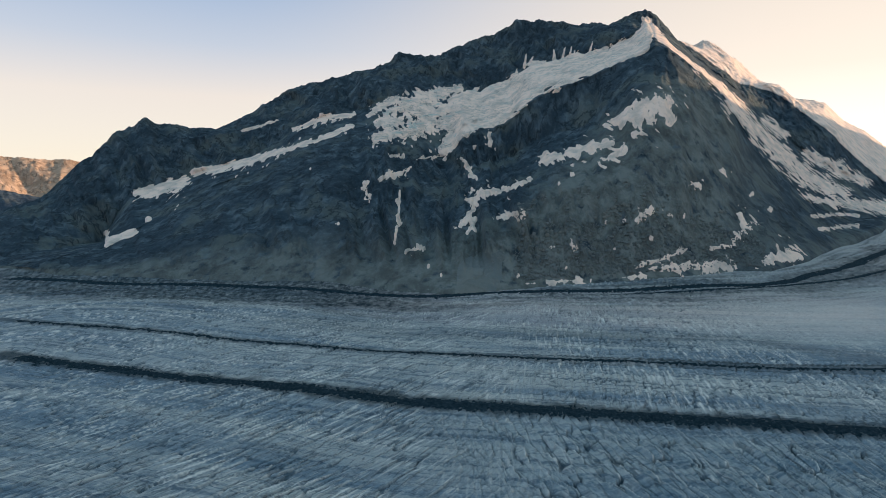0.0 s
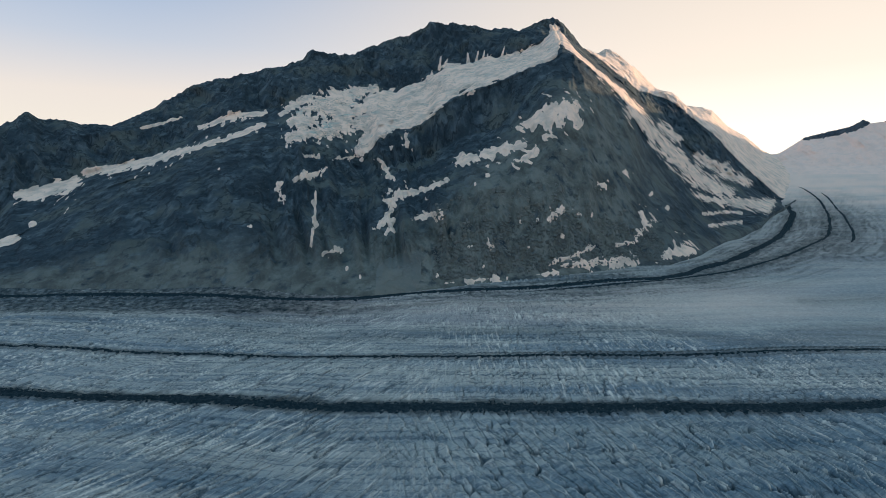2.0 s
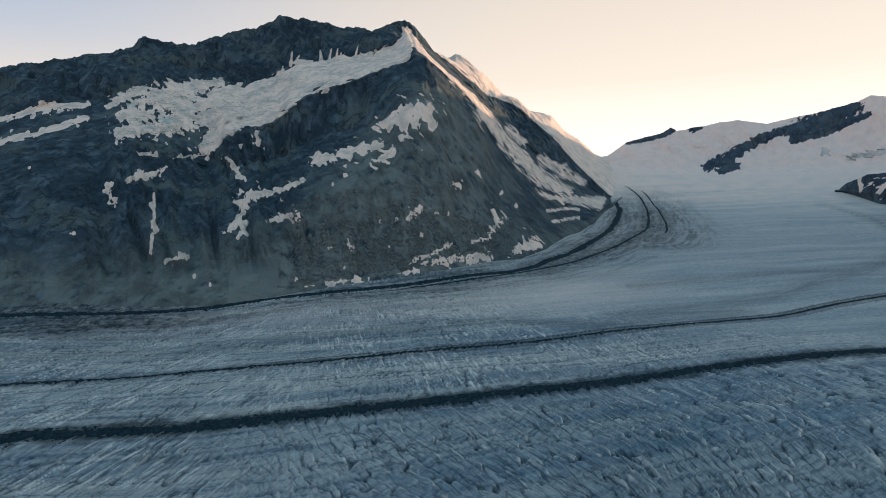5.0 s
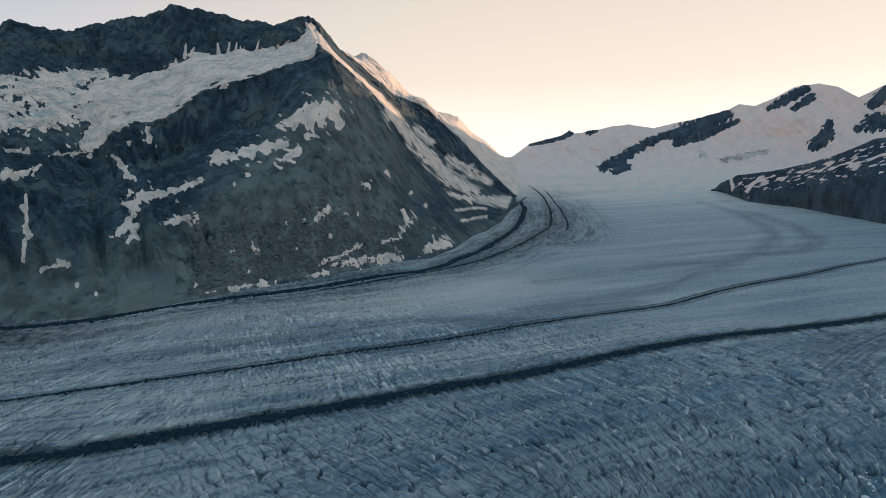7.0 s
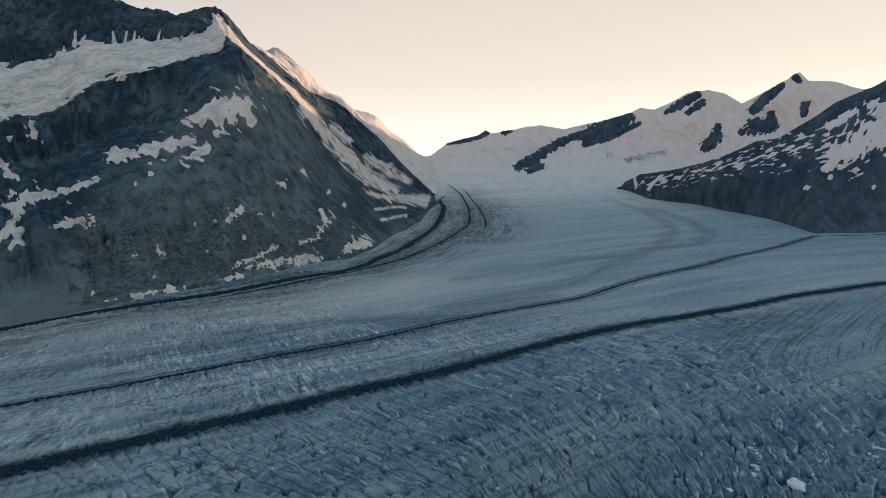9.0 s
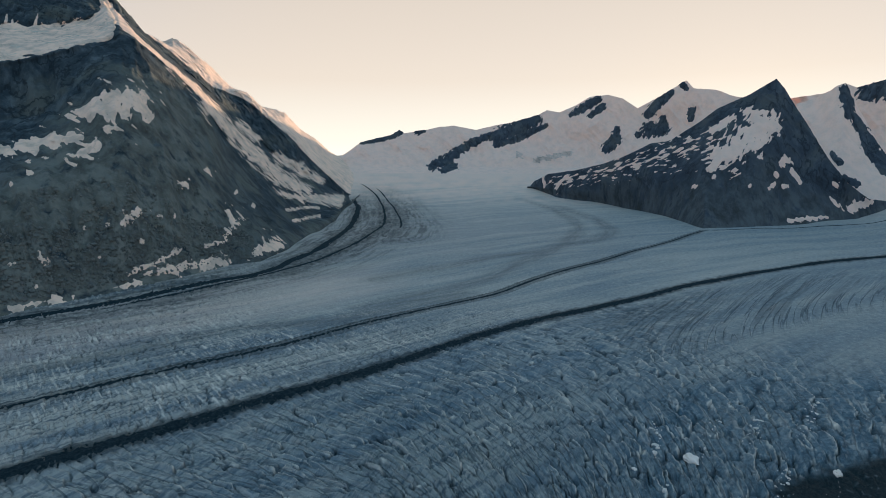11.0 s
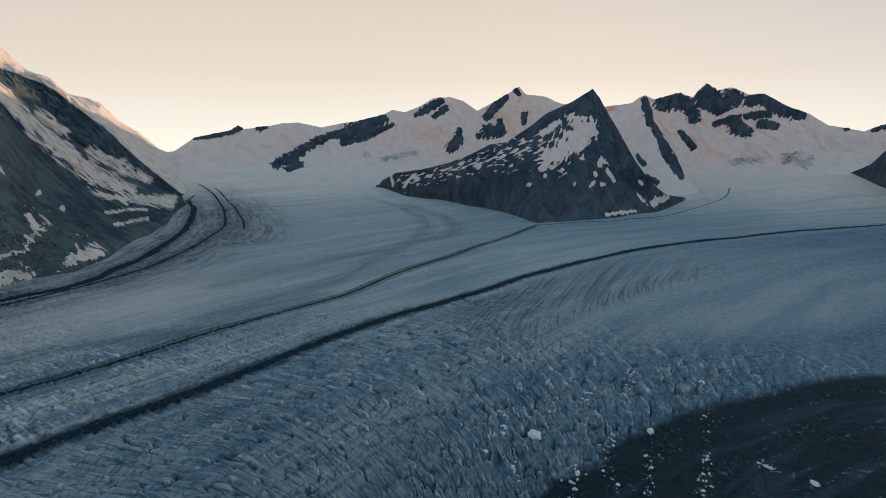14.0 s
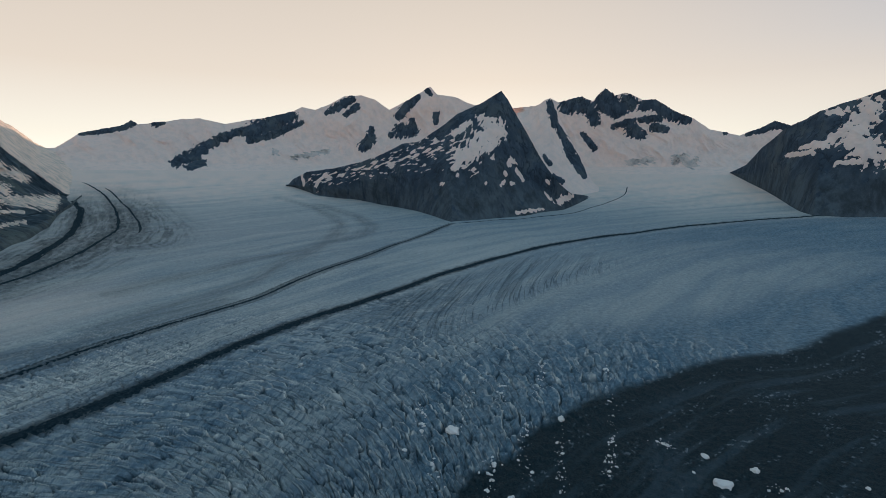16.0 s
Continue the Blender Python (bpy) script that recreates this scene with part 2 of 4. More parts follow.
class Slope:
    """A mountain side: vertex places, and the chart (bearing, height) on which snow and outcrops are laid out."""

    def __init__(self, lines, counts, first, last, pace, gully, rugged, seed):
        self.bearing = np.arange(first, last + pace, pace)
        dist, high, self.level = loft(lines, counts, self.bearing)
        self.chart = (np.broadcast_to(self.bearing, dist.shape).copy(), high.copy(), dist.copy())
        q, top = np.radians(self.bearing) * 2400.0, len(lines) - 2
        q = np.broadcast_to(q, dist.shape)
        firm = step(1.05, 1.6, self.level) * gully(self.level, self.chart[0])
        warp = 60 * fbm(q / 210, high / 260, 3, seed)
        ribs = ridged((q + warp + 0.35 * high) / 130, high / 420, 5, seed + 1, 0.58)
        bulk = fbm(q / 330, high / 300, 2, seed + 7)
        dist = dist - firm * rugged * (66 * (ribs - 0.25) + 75 * bulk)
        high = high + firm * rugged * 8 * (ribs - 0.3)
        x, y = dist * np.sin(np.radians(self.bearing)), dist * np.cos(np.radians(self.bearing))
        crags = ridged(x / 55, (y + 1.4 * high) / 55, 4, seed + 2, 0.6)
        loose = step(1.0, 1.25, self.level)
        high = high + loose * (0.35 + 0.65 * firm) * rugged * (6.5 * (crags - 0.3) + 1.3 * fbm(x / 11, (y + high) / 11, 3, seed + 3))
        self.x, self.y, self.z, self.firm = x, y, high, firm

    def build(self, name, material, scree, bands):
        """The mountain as an empty with one mesh for each band of levels: (part name, upper level)."""
        base = new(name)
        i = int(np.argmin(np.abs(self.level[:, 0] - 1.0)))
        j = self.x.shape[1] // 2
        foot = Vector((self.x[i, j], self.y[i, j], self.z[i, j]))
        base.location = foot
        v = np.stack([self.x, self.y, self.z], -1) - np.array(foot)
        start = 0
        for part_name, upper in bands:
            stop = min(int(np.searchsorted(self.level[:, 0], upper - 1e-6)) + 1, len(self.x))
            piece = v[start:stop]
            mesh_object(part_name, piece.reshape(-1, 3), grid_faces(*piece.shape[:2]), material, base, [("scree", scree[start:stop].ravel()), ("bare", np.zeros(piece.shape[0] * piece.shape[1]))])
            start = stop - 1
        return base

    def sheet(self, name, mask, material, thick=2.6, rise=5.0, bare=0.0, most=6, least=5):
        """Snow, ice or an outcrop that lies on the slope where the mask is above nought; its rim dips into the ground."""
        some = mask > 0
        cell = some[:-1, :-1] | some[:-1, 1:] | some[1:, 1:] | some[1:, :-1]
        groups = pieces(cell, least) if most else [np.argwhere(cell)]
        made = []
        for group in sorted(groups, key=len, reverse=True)[:most or 1]:
            if not len(group):
                continue
            wide = mask.shape[1]
            corner = group[:, 0] * wide + group[:, 1]
            faces = np.stack([corner, corner + 1, corner + wide + 1, corner + wide], -1)
            used, index = np.unique(faces, return_inverse=True)
            lift = np.clip(mask.ravel()[used] * rise, -5.0, thick)
            away = np.radians(self.bearing)[used % wide]
            v = np.stack([self.x.ravel()[used] - 0.75 * lift * np.sin(away), self.y.ravel()[used] - 0.75 * lift * np.cos(away), self.z.ravel()[used] + 0.75 * lift], -1)
            made.append(mesh_object(name, v, index.reshape(-1, 4), material, None, [("bare", np.full(len(used), bare)), ("scree", np.zeros(len(used)))]))
        return made


def pieces(cell, least):
    """The connected groups of true cells of a grid that have at least so many cells."""
    left, found = set(map(tuple, np.argwhere(cell).tolist())), []
    while left:
        stack, group = [left.pop()], []
        while stack:
            i, j = stack.pop()
            group.append((i, j))
            for other in ((i + 1, j), (i - 1, j), (i, j + 1), (i, j - 1)):
                if other in left:
                    left.remove(other)
                    stack.append(other)
        if len(group) >= least:
            found.append(np.array(group))
    return found


# ---- small numeric tools ----
def step(a, b, x):
    u = np.clip((x - a) / (b - a), 0, 1)
    return u * u * (3 - 2 * u)


WAY = np.arange(1024) * (2 * np.pi / 1024)
COSINE, SINE = np.cos(WAY).astype(np.float32), np.sin(WAY).astype(np.float32)


def perlin(x, y, seed=0):
    """Gradient noise on arrays, about -0.7 to 0.7."""
    x, y = np.broadcast_arrays(np.asarray(x, np.float32), np.asarray(y, np.float32))
    xi, yi = np.floor(x), np.floor(y)
    fx, fy = x - xi, y - yi
    ux, uy = xi.astype(np.int32).astype(np.uint32), yi.astype(np.int32).astype(np.uint32)
    ux, uy = ux * np.uint32(374761393) + np.uint32(seed * 974634777 & 0xFFFFFFFF), uy * np.uint32(668265263)

    def corner(i, j):
        h = ux + uy + np.uint32((i * 374761393 + j * 668265263) & 0xFFFFFFFF)
        h = (h ^ (h >> np.uint32(13))) * np.uint32(1274126177)
        h = ((h ^ (h >> np.uint32(16))) >> np.uint32(6)) & np.uint32(1023)
        return COSINE[h] * (fx - np.float32(i)) + SINE[h] * (fy - np.float32(j))

    u, v = fx * fx * fx * (fx * (fx * 6 - 15) + 10), fy * fy * fy * (fy * (fy * 6 - 15) + 10)
    low = corner(0, 0)
    low += (corner(1, 0) - low) * u
    high = corner(0, 1)
    high += (corner(1, 1) - high) * u
    return low + (high - low) * v


def fbm(x, y, octaves=4, seed=0, gain=0.5):
    total, a = 0, 1
    for k in range(octaves):
        total, a = total + a * perlin(x, y, seed + 31 * k), a * gain
        x, y = x * 2.03 + 11.7, y * 2.03 - 5.3
    return total


def ridged(x, y, octaves=4, seed=0, gain=0.5):
    total, a = 0, 1
    for k in range(octaves):
        total, a = total + a * (0.5 - np.abs(perlin(x, y, seed + 17 * k)) * 1.6), a * gain
        x, y = x * 2.07 + 3.1, y * 2.07 + 8.9
    return total


def ice_height(r, bearing):
    """Height of the glacier's mean surface, by distance and bearing in degrees."""
    return np.interp(r, (0, 1150, 2200, 2900, 3700, 4300, 5200, 9000), (0, 0, 45, 95, 200, 300, 350, 350)) * step(-12, 25, bearing) * step(200, 140, bearing)


def along(line, bearing, k):
    return np.interp(bearing, [p[0] for p in line], [p[k] for p in line])


def loft(lines, counts, bearing):
    """Distance and height of a slope spanned over break lines of (bearing, distance, height), from the foot up; the third result runs 0, 1, 2... from line to line."""
    dist, high, level = [], [], []
    for k, n in enumerate(counts):
        a, b = lines[k], lines[k + 1]
        for i in range(n + (k == len(counts) - 1)):
            u = i / n
            dist.append(along(a, bearing, 1) * (1 - u) + along(b, bearing, 1) * u)
            high.append(along(a, bearing, 2) * (1 - u) + along(b, bearing, 2) * u)
            level.append(np.full(len(bearing), k + u))
    return np.array(dist), np.array(high), np.array(level)


def between(a, b, share, push):
    """A break line between two others, pushed back or forth by (bearing, metres) pairs."""
    bearings = np.arange(min(p[0] for p in a), max(p[0] for p in a), 1.0)
    return [(t, along(a, t, 1) * (1 - share) + along(b, t, 1) * share + np.interp(t, [p[0] for p in push], [p[1] for p in push]),
             along(a, t, 2) * (1 - share) + along(b, t, 2) * share) for t in bearings]


def stroke_mask(chart, strokes, seed, rough=0.5, bias=0.0, grain=26.0, drawn=0.7, slant=0.45):
    """1 in the middle of a stroke, 0 at its border, with a frayed outline. A stroke is a row of (bearing, height, half width); the chart holds bearing, height and distance."""
    bearing, height, dist = chart
    best = np.full(height.shape, -9.0)
    for s in strokes:
        pts = list(s) if len(s) > 1 else [s[0], (s[0][0] + 0.02, s[0][1] + 0.5, s[0][2])]
        for (ab, ay, aw), (bb, by, bw) in zip(pts, pts[1:]):
            reach = 2.6 * max(aw, bw)
            wide = math.degrees(reach / 1200.0)
            part = (bearing > min(ab, bb) - wide) & (bearing < max(ab, bb) + wide) & (height > min(ay, by) - reach) & (height < max(ay, by) + reach)
            d, hh = dist[part], height[part]
            px, dx, dy = np.radians(bearing[part] - ab) * d, math.radians(bb - ab) * d, by - ay
            u = np.clip((px * dx + (hh - ay) * dy) / (dx * dx + dy * dy), 0, 1)
            best[part] = np.maximum(best[part], 1 - np.hypot(px - u * dx, hh - ay - u * dy) / (aw + (bw - aw) * u))
    part = best > -3
    qq, hh = np.radians(bearing[part] - bearing[0].mean()) * dist[part], height[part]
    best[part] += bias + rough * (fbm((qq + slant * hh) / (drawn * grain), (hh - slant * qq) / (0.9 * grain / drawn), 3, seed, 0.52))
    return best


# ---- break lines of the land: bearing in degrees, distance and height in metres ----
FOOT = [(-44.3, 2155, 0), (-41.8, 2009, 0), (-39.7, 1896, 0), (-36.0, 1692, 0), (-31.8, 1571, 0), (-22.2, 1403, 0), (-14.5, 1316, 0), (-5.1, 1189, 0), (1.0, 1125, 0), (7.0, 1180, 1), (12.9, 1239, 3), (18.5, 1297, 6), (23.8, 1373, 10), (28.7, 1484, 14), (31.6, 1507, 15), (34.4, 1698, 23), (37.1, 2031, 38), (39.2, 2337, 55), (40.4, 2745, 84), (41.4, 3043, 114), (41.9, 3183, 132)]
CREST_EAST = [(-44.3, 2214, 3), (-41.7, 2068, 3), (-39.7, 1955, 2), (-36.7, 1790, 23), (-32.5, 1892, 42), (-30.4, 1968, 68), (-28.2, 2033, 110), (-25.2, 2094, 180), (-21.7, 2064, 232), (-17.9, 2029, 283), (-14.1, 1991, 326), (-10.0, 1950, 335), (-7.7, 1956, 346), (-5.2, 1962, 352), (-2.8, 1968, 341), (-0.2, 1975, 318), (0.9, 1977, 328), (2.0, 1980, 386), (5.0, 1988, 413)]
CREST_WEST = [(6.6, 1991, 428), (8.2, 1995, 484), (10.8, 2006, 540), (13.9, 2029, 574), (16.8, 2050, 618), (19.1, 2066, 656), (20.6, 2077, 686), (21.7, 2085, 675), (22.9, 2093, 645), (24.9, 2106, 585), (26.7, 2118, 513), (28.4, 2127, 408), (29.9, 2134, 324), (31.4, 2142, 253), (33.1, 2156, 184), (34.8, 2254, 132), (37.0, 2382, 84), (39.7, 2550, 95), (41.7, 3180, 96)]
CREST = CREST_EAST + CREST_WEST
SHELF = [(-44.3, 2270, 21), (-41.7, 2124, 19), (-39.6, 2036, 25), (-37.3, 2048, 24), (-32.4, 2232, 22), (-29.9, 2371, 190), (-25.1, 2416, 246), (-21.6, 2412, 294), (-18.9, 2409, 333), (-16.2, 2407, 404), (-14.5, 2405, 452), (-10.6, 2401, 513), (-7.7, 2409, 539), (-4.8, 2421, 594), (1.6, 2446, 641), (3.9, 2456, 617), (6.8, 2467, 665), (9.0, 2476, 723), (12.3, 2499, 750), (15.6, 2524, 774), (18.2, 2545, 810), (19.8, 2558, 876), (21.4, 2585, 851), (22.9, 2610, 794), (24.3, 2636, 734), (26.6, 2676, 648), (28.4, 2705, 571), (29.8, 2724, 505), (31.3, 2744, 425), (34.1, 2783, 303), (37.4, 2889, 214), (39.6, 3084, 140), (41.7, 3236, 105)]
STEP = [(-46.0, 2422, 57), (-36.0, 2394, 117), (-28.0, 2618, 382), (-20.0, 2630, 437), (-12.0, 2626, 619), (-4.0, 2644, 745), (4.0, 2670, 798), (12.0, 2707, 893), (18.0, 2754, 928), (22.9, 2808, 840), (24.3, 2858, 802), (25.5, 2887, 756), (27.2, 2930, 694), (28.1, 2952, 653), (28.9, 2973, 660), (30.6, 3013, 646), (32.3, 3050, 583), (34.0, 3086, 504), (35.4, 3117, 430), (36.8, 3141, 339), (38.5, 3165, 241), (40.4, 3191, 137), (41.9, 3343, 101)]
MAIN_EAST = [(-44.1, 2574, 83), (-41.4, 2607, 98), (-39.3, 2634, 121), (-36.4, 2682, 166), (-33.6, 2739, 301), (-32.5, 2761, 335), (-30.6, 2798, 437), (-29.0, 2830, 474), (-28.2, 2847, 510), (-27.6, 2850, 492), (-24.9, 2850, 473), (-22.2, 2850, 464), (-19.3, 2850, 543), (-16.0, 2850, 656), (-10.5, 2850, 733), (-6.8, 2858, 777), (-5.3, 2862, 823), (-4.5, 2864, 855), (-3.0, 2867, 842), (-0.2, 2875, 847), (1.6, 2879, 892)]
MAIN_WEST = [(5.0, 2887, 943), (7.5, 2894, 1007), (12.2, 2918, 998), (16.5, 2952, 997), (18.1, 2965, 1015), (19.7, 2978, 1037), (20.6, 3023, 1020), (21.7, 3107, 982), (22.6, 3172, 932), (23.6, 3248, 916), (24.8, 3332, 954), (27.5, 3571, 883), (28.6, 3674, 836), (29.8, 3778, 777), (31.2, 3894, 753), (32.3, 3986, 697), (34.5, 4165, 672), (35.9, 4279, 570), (37.3, 4390, 513), (38.9, 4465, 404), (40.2, 4487, 361), (42.0, 4500, 288)]
MAIN = MAIN_EAST + MAIN_WEST
P2FOOT = [(59.6, 3399, 160), (62.1, 3102, 122), (66.7, 2928, 99), (71.4, 2615, 75), (76.2, 2235, 48), (80.4, 2338, 55), (84.5, 2474, 65), (87.9, 2666, 78), (90.2, 3049, 115), (90.7, 3179, 132)]
P2CREST = [(59.1, 3439, 142), (59.9, 3404, 201), (61.3, 3236, 245), (64.5, 3054, 271), (66.8, 2964, 302), (69.1, 2850, 344), (71.1, 2850, 394), (72.9, 2850, 409), (75.5, 2850, 496), (76.7, 2850, 545), (79.0, 2850, 596), (81.2, 2845, 659), (81.9, 2824, 612), (82.8, 2797, 534), (84.0, 2761, 434), (85.5, 2715, 309), (87.0, 2670, 215), (88.5, 2793, 150), (90.1, 3087, 128), (91.0, 3219, 108)]
P3FOOT = [(102.8, 4096, 266), (105.2, 3587, 185), (107.9, 2994, 107), (109.7, 2734, 83), (112.1, 2744, 84), (114.6, 2779, 86), (119.0, 2848, 91)]
P3CREST = [(102.4, 4136, 239), (104.2, 3851, 307), (105.4, 3589, 401), (107.0, 3339, 486), (108.2, 3295, 516), (109.3, 3262, 551), (110.8, 3219, 581), (112.3, 3177, 604), (113.6, 3139, 623), (116.3, 3100, 663), (120.8, 3100, 668)]
SPINE_FOOT = [(83.3, 3080, 119), (86.7, 3072, 118), (89.1, 3124, 124), (91.6, 3301, 148)]
SPINE_CREST = [(82.8, 3750, 640), (84.0, 3750, 664), (84.9, 3726, 686), (85.6, 3709, 721), (86.2, 3695, 731), (86.7, 3682, 658), (87.4, 3664, 566), (88.2, 3636, 471), (89.0, 3587, 378), (89.8, 3537, 281), (90.7, 3483, 197), (91.6, 3426, 150)]
WALL_SADDLE = [(37.8, 4520, 384), (40.1, 4528, 394), (41.8, 4534, 490), (43.5, 4540, 527), (45.0, 4546, 552), (45.8, 4548, 599), (46.4, 4550, 577), (48.0, 4556, 592), (49.9, 4563, 628), (51.6, 4569, 639), (53.8, 4577, 605), (55.8, 4585, 642), (58.0, 4593, 671), (60.1, 4600, 722)]
WALL_DOME = [(58.0, 4593, 671), (60.1, 4600, 722), (61.0, 4597, 759), (62.3, 4592, 740), (64.0, 4587, 797), (65.2, 4583, 853), (66.9, 4577, 861), (68.3, 4572, 827), (69.7, 4568, 752), (71.4, 4562, 822), (72.9, 4557, 890)]
WALL_HORN = [(71.4, 4562, 822), (72.9, 4557, 890), (73.9, 4554, 940), (74.6, 4551, 877), (76.4, 4541, 859), (78.1, 4529, 800), (80.7, 4512, 748), (83.6, 4493, 771)]
WALL_BASIN = [(80.7, 4512, 748), (83.6, 4493, 771), (84.7, 4485, 778), (86.3, 4475, 827), (87.0, 4470, 800), (87.8, 4465, 815), (89.2, 4456, 837), (90.3, 4450, 801), (91.4, 4450, 895), (92.4, 4450, 838), (93.5, 4450, 856), (95.0, 4450, 798), (96.1, 4450, 795), (98.1, 4450, 699), (99.6, 4450, 654), (101.1, 4450, 570), (103.5, 4450, 526), (104.8, 4450, 562), (106.2, 4446, 616), (107.4, 4442, 578), (108.6, 4438, 581), (111.3, 4429, 597), (113.5, 4422, 605)]
GLOW = [(-43.5, 4700, 427), (-40.9, 4700, 405), (-38.9, 4700, 383), (-37.8, 4700, 373), (-36.3, 4700, 359), (-34.7, 4700, 365), (-33.6, 4700, 350), (-31.0, 4700, 332)]
HILL = [(-43.7, 3900, 224), (-41.8, 3900, 199), (-39.1, 3900, 171), (-37.7, 3900, 147), (-36.2, 3900, 121), (-33.5, 3900, 55)]
MORAINE_A = [(-40.3, 982), (-28.7, 752), (-17.1, 641), (-5.4, 582), (6.2, 557), (17.8, 560), (29.5, 594), (41.1, 665), (52.7, 789), (64.4, 992), (76.0, 1309), (87.6, 1754), (99.2, 2266), (110.9, 2783)]
MORAINE_B = [(-40.1, 1199), (-31.1, 997), (-22.2, 870), (-13.2, 790), (-4.2, 742), (4.7, 719), (13.7, 718), (22.7, 739), (31.6, 784), (40.6, 863), (49.5, 989), (58.5, 1193), (67.5, 1540), (76.4, 2198)]
LATERAL_A = [(-39.8, 1725), (-31.8, 1486), (-22.2, 1336), (-13.4, 1209), (-1.5, 1110), (10.0, 1161), (18.6, 1215), (26.4, 1301), (31.6, 1376), (35.0, 1524), (37.7, 1690), (39.8, 1961), (41.1, 2337), (41.5, 2714), (41.0, 3024)]
LATERAL_B = [(13.0, 1144), (23.9, 1234), (31.0, 1340), (36.0, 1470), (39.9, 1660), (43.4, 2022), (44.3, 2381), (43.7, 2990), (42.4, 3437), (41.1, 3657)]
LATERAL_C = [(45.1, 1895), (46.0, 2194), (45.3, 2636), (44.1, 3159), (42.9, 3546)]
MEDIAL_FAR = [(76.2, 2174), (80.4, 2277), (84.5, 2390), (88.5, 2537), (91.8, 2892), (93.7, 3198), (94.0, 3508)]
FAINT_A = [(-17.0, 930), (7.1, 835), (29.1, 916), (37.5, 898), (52.2, 1121), (42.4, 994), (54.4, 1246), (61.0, 1592), (64.5, 2057), (62.9, 2533), (58.6, 3012), (54.1, 3272)]
FAINT_B = [(43.4, 1251), (53.2, 1456), (62.0, 1699), (66.7, 1910), (67.6, 2121), (65.5, 2434), (62.1, 2785)]
DEBRIS_EDGE = [(75.2, 389), (79.1, 432), (81.6, 462), (84.6, 499), (87.6, 548), (92.2, 611), (97.1, 694), (102.2, 788), (106.9, 868), (111.0, 997), (115.3, 1240), (119.6, 1500)]
BURIED = [(b, d - 60, h - 30) for b, d, h in FOOT]
FOOT = [(b, d, h + 7) for b, d, h in FOOT]
LOWER = between(FOOT, CREST, 0.36, [(-46, 0), (-16, -40), (-6, -10), (1, 110), (5, 60), (12, -60), (20, -50), (28, 0), (42, 0)])
UPPER = between(FOOT, CREST, 0.70, [(-46, 0), (-14, -50), (-5, -20), (4, 140), (10, 170), (15, 110), (19, -60), (22, -70), (25, -20), (42, 0)])
BEHIND = [(b, d + 420, -80) for b, d, h in MAIN]
MASSIF = [BURIED, FOOT, LOWER, UPPER, CREST, SHELF, STEP, MAIN, BEHIND]
MASSIF_ROWS = (5, 75, 65, 65, 50, 55, 60, 8)
P2_BURIED = [(b, d - 60, h - 60) for b, d, h in P2FOOT]
P2_MIDDLE = between(P2FOOT, P2CREST, 0.5, [(59, 0), (66, -20), (76, -90), (80, -40), (83, 40), (91, 0)])
P2_BEHIND = [(b, d + 330, h - 330) for b, d, h in P2CREST]
PYRAMID = [P2_BURIED, P2FOOT, P2_MIDDLE, P2CREST, P2_BEHIND]
P3_BURIED = [(b, d - 60, h - 60) for b, d, h in P3FOOT]
P3_MIDDLE = between(P3FOOT, P3CREST, 0.5, [(102, 0), (110, -30), (122, -40)])
P3_BEHIND = [(b, d + 350, h - 350) for b, d, h in P3CREST]
SHOULDER = [P3_BURIED, P3FOOT, P3_MIDDLE, P3CREST, P3_BEHIND]


def wall_lines(crest):
    """A snow wall that rises out of the upper ice to its crest."""
    low = [(b, 3850.0, float(ice_height(3850.0, b)) - 20) for b, d, h in crest]
    toe = [(b, 4000.0, float(ice_height(4000.0, b)) + 1) for b, d, h in crest]
    apron = [(b, 4200.0, float(ice_height(4200.0, b)) + 16) for b, d, h in crest]
    mid = [(b, (d + 4200.0) / 2, 0.58 * float(ice_height(4200.0, b)) + 0.42 * h) for b, d, h in crest]
    back = [(b, d + 300, h - 350) for b, d, h in crest]
    return [low, toe, apron, mid, crest, back]


SPINE = [[(b, d - 60, h - 50) for b, d, h in SPINE_FOOT], SPINE_FOOT, SPINE_CREST, [(b, d + 260, h - 300) for b, d, h in SPINE_CREST]]


# ---- snow and outcrops: (bearing, height, half width) along their middle lines ----
HANGING = [[(2.58, 403, 24.1), (0.92, 369, 39.2), (-0.08, 332, 19.2)], [(3.43, 444, 34.9), (2.05, 419, 29.4)]]
HANGING2 = [[(1.69, 621, 17.4), (-0.69, 590, 42.9), (-2.5, 559, 56.2), (-4.44, 515, 38.2), (-6.56, 446, 18.2)], [(2.72, 581, 19.8), (1.07, 510, 43.2), (-0.55, 470, 52.8), (-2.14, 428, 40.8), (-4.68, 399, 27.1), (-7.13, 375, 19.4)], [(-4.97, 563, 25.6), (-6.84, 522, 16.9), (-7.45, 490, 11)], [(-5.59, 451, 36.3), (-1.54, 507, 48.8)]]
STREAKS = [[(8.49, 797, 6.3), (8.29, 722, 7.2)], [(8.99, 780, 6.2), (8.8, 731, 7.2)], [(11.42, 821, 6.3), (11.23, 750, 7.2)], [(12.16, 806, 6.2), (11.96, 724, 7)], [(12.84, 821, 6.2), (12.64, 703, 6.9)], [(13.41, 796, 6.2), (13.22, 724, 7)], [(14.67, 815, 6.2), (14.48, 743, 7.1)], [(15.23, 785, 6.1), (15.05, 730, 6.9)], [(10.55, 750, 6), (10.37, 711, 7)], [(15.98, 784, 6.1), (15.8, 734, 6.9)], [(7.73, 718, 6), (7.55, 687, 7.1)]]
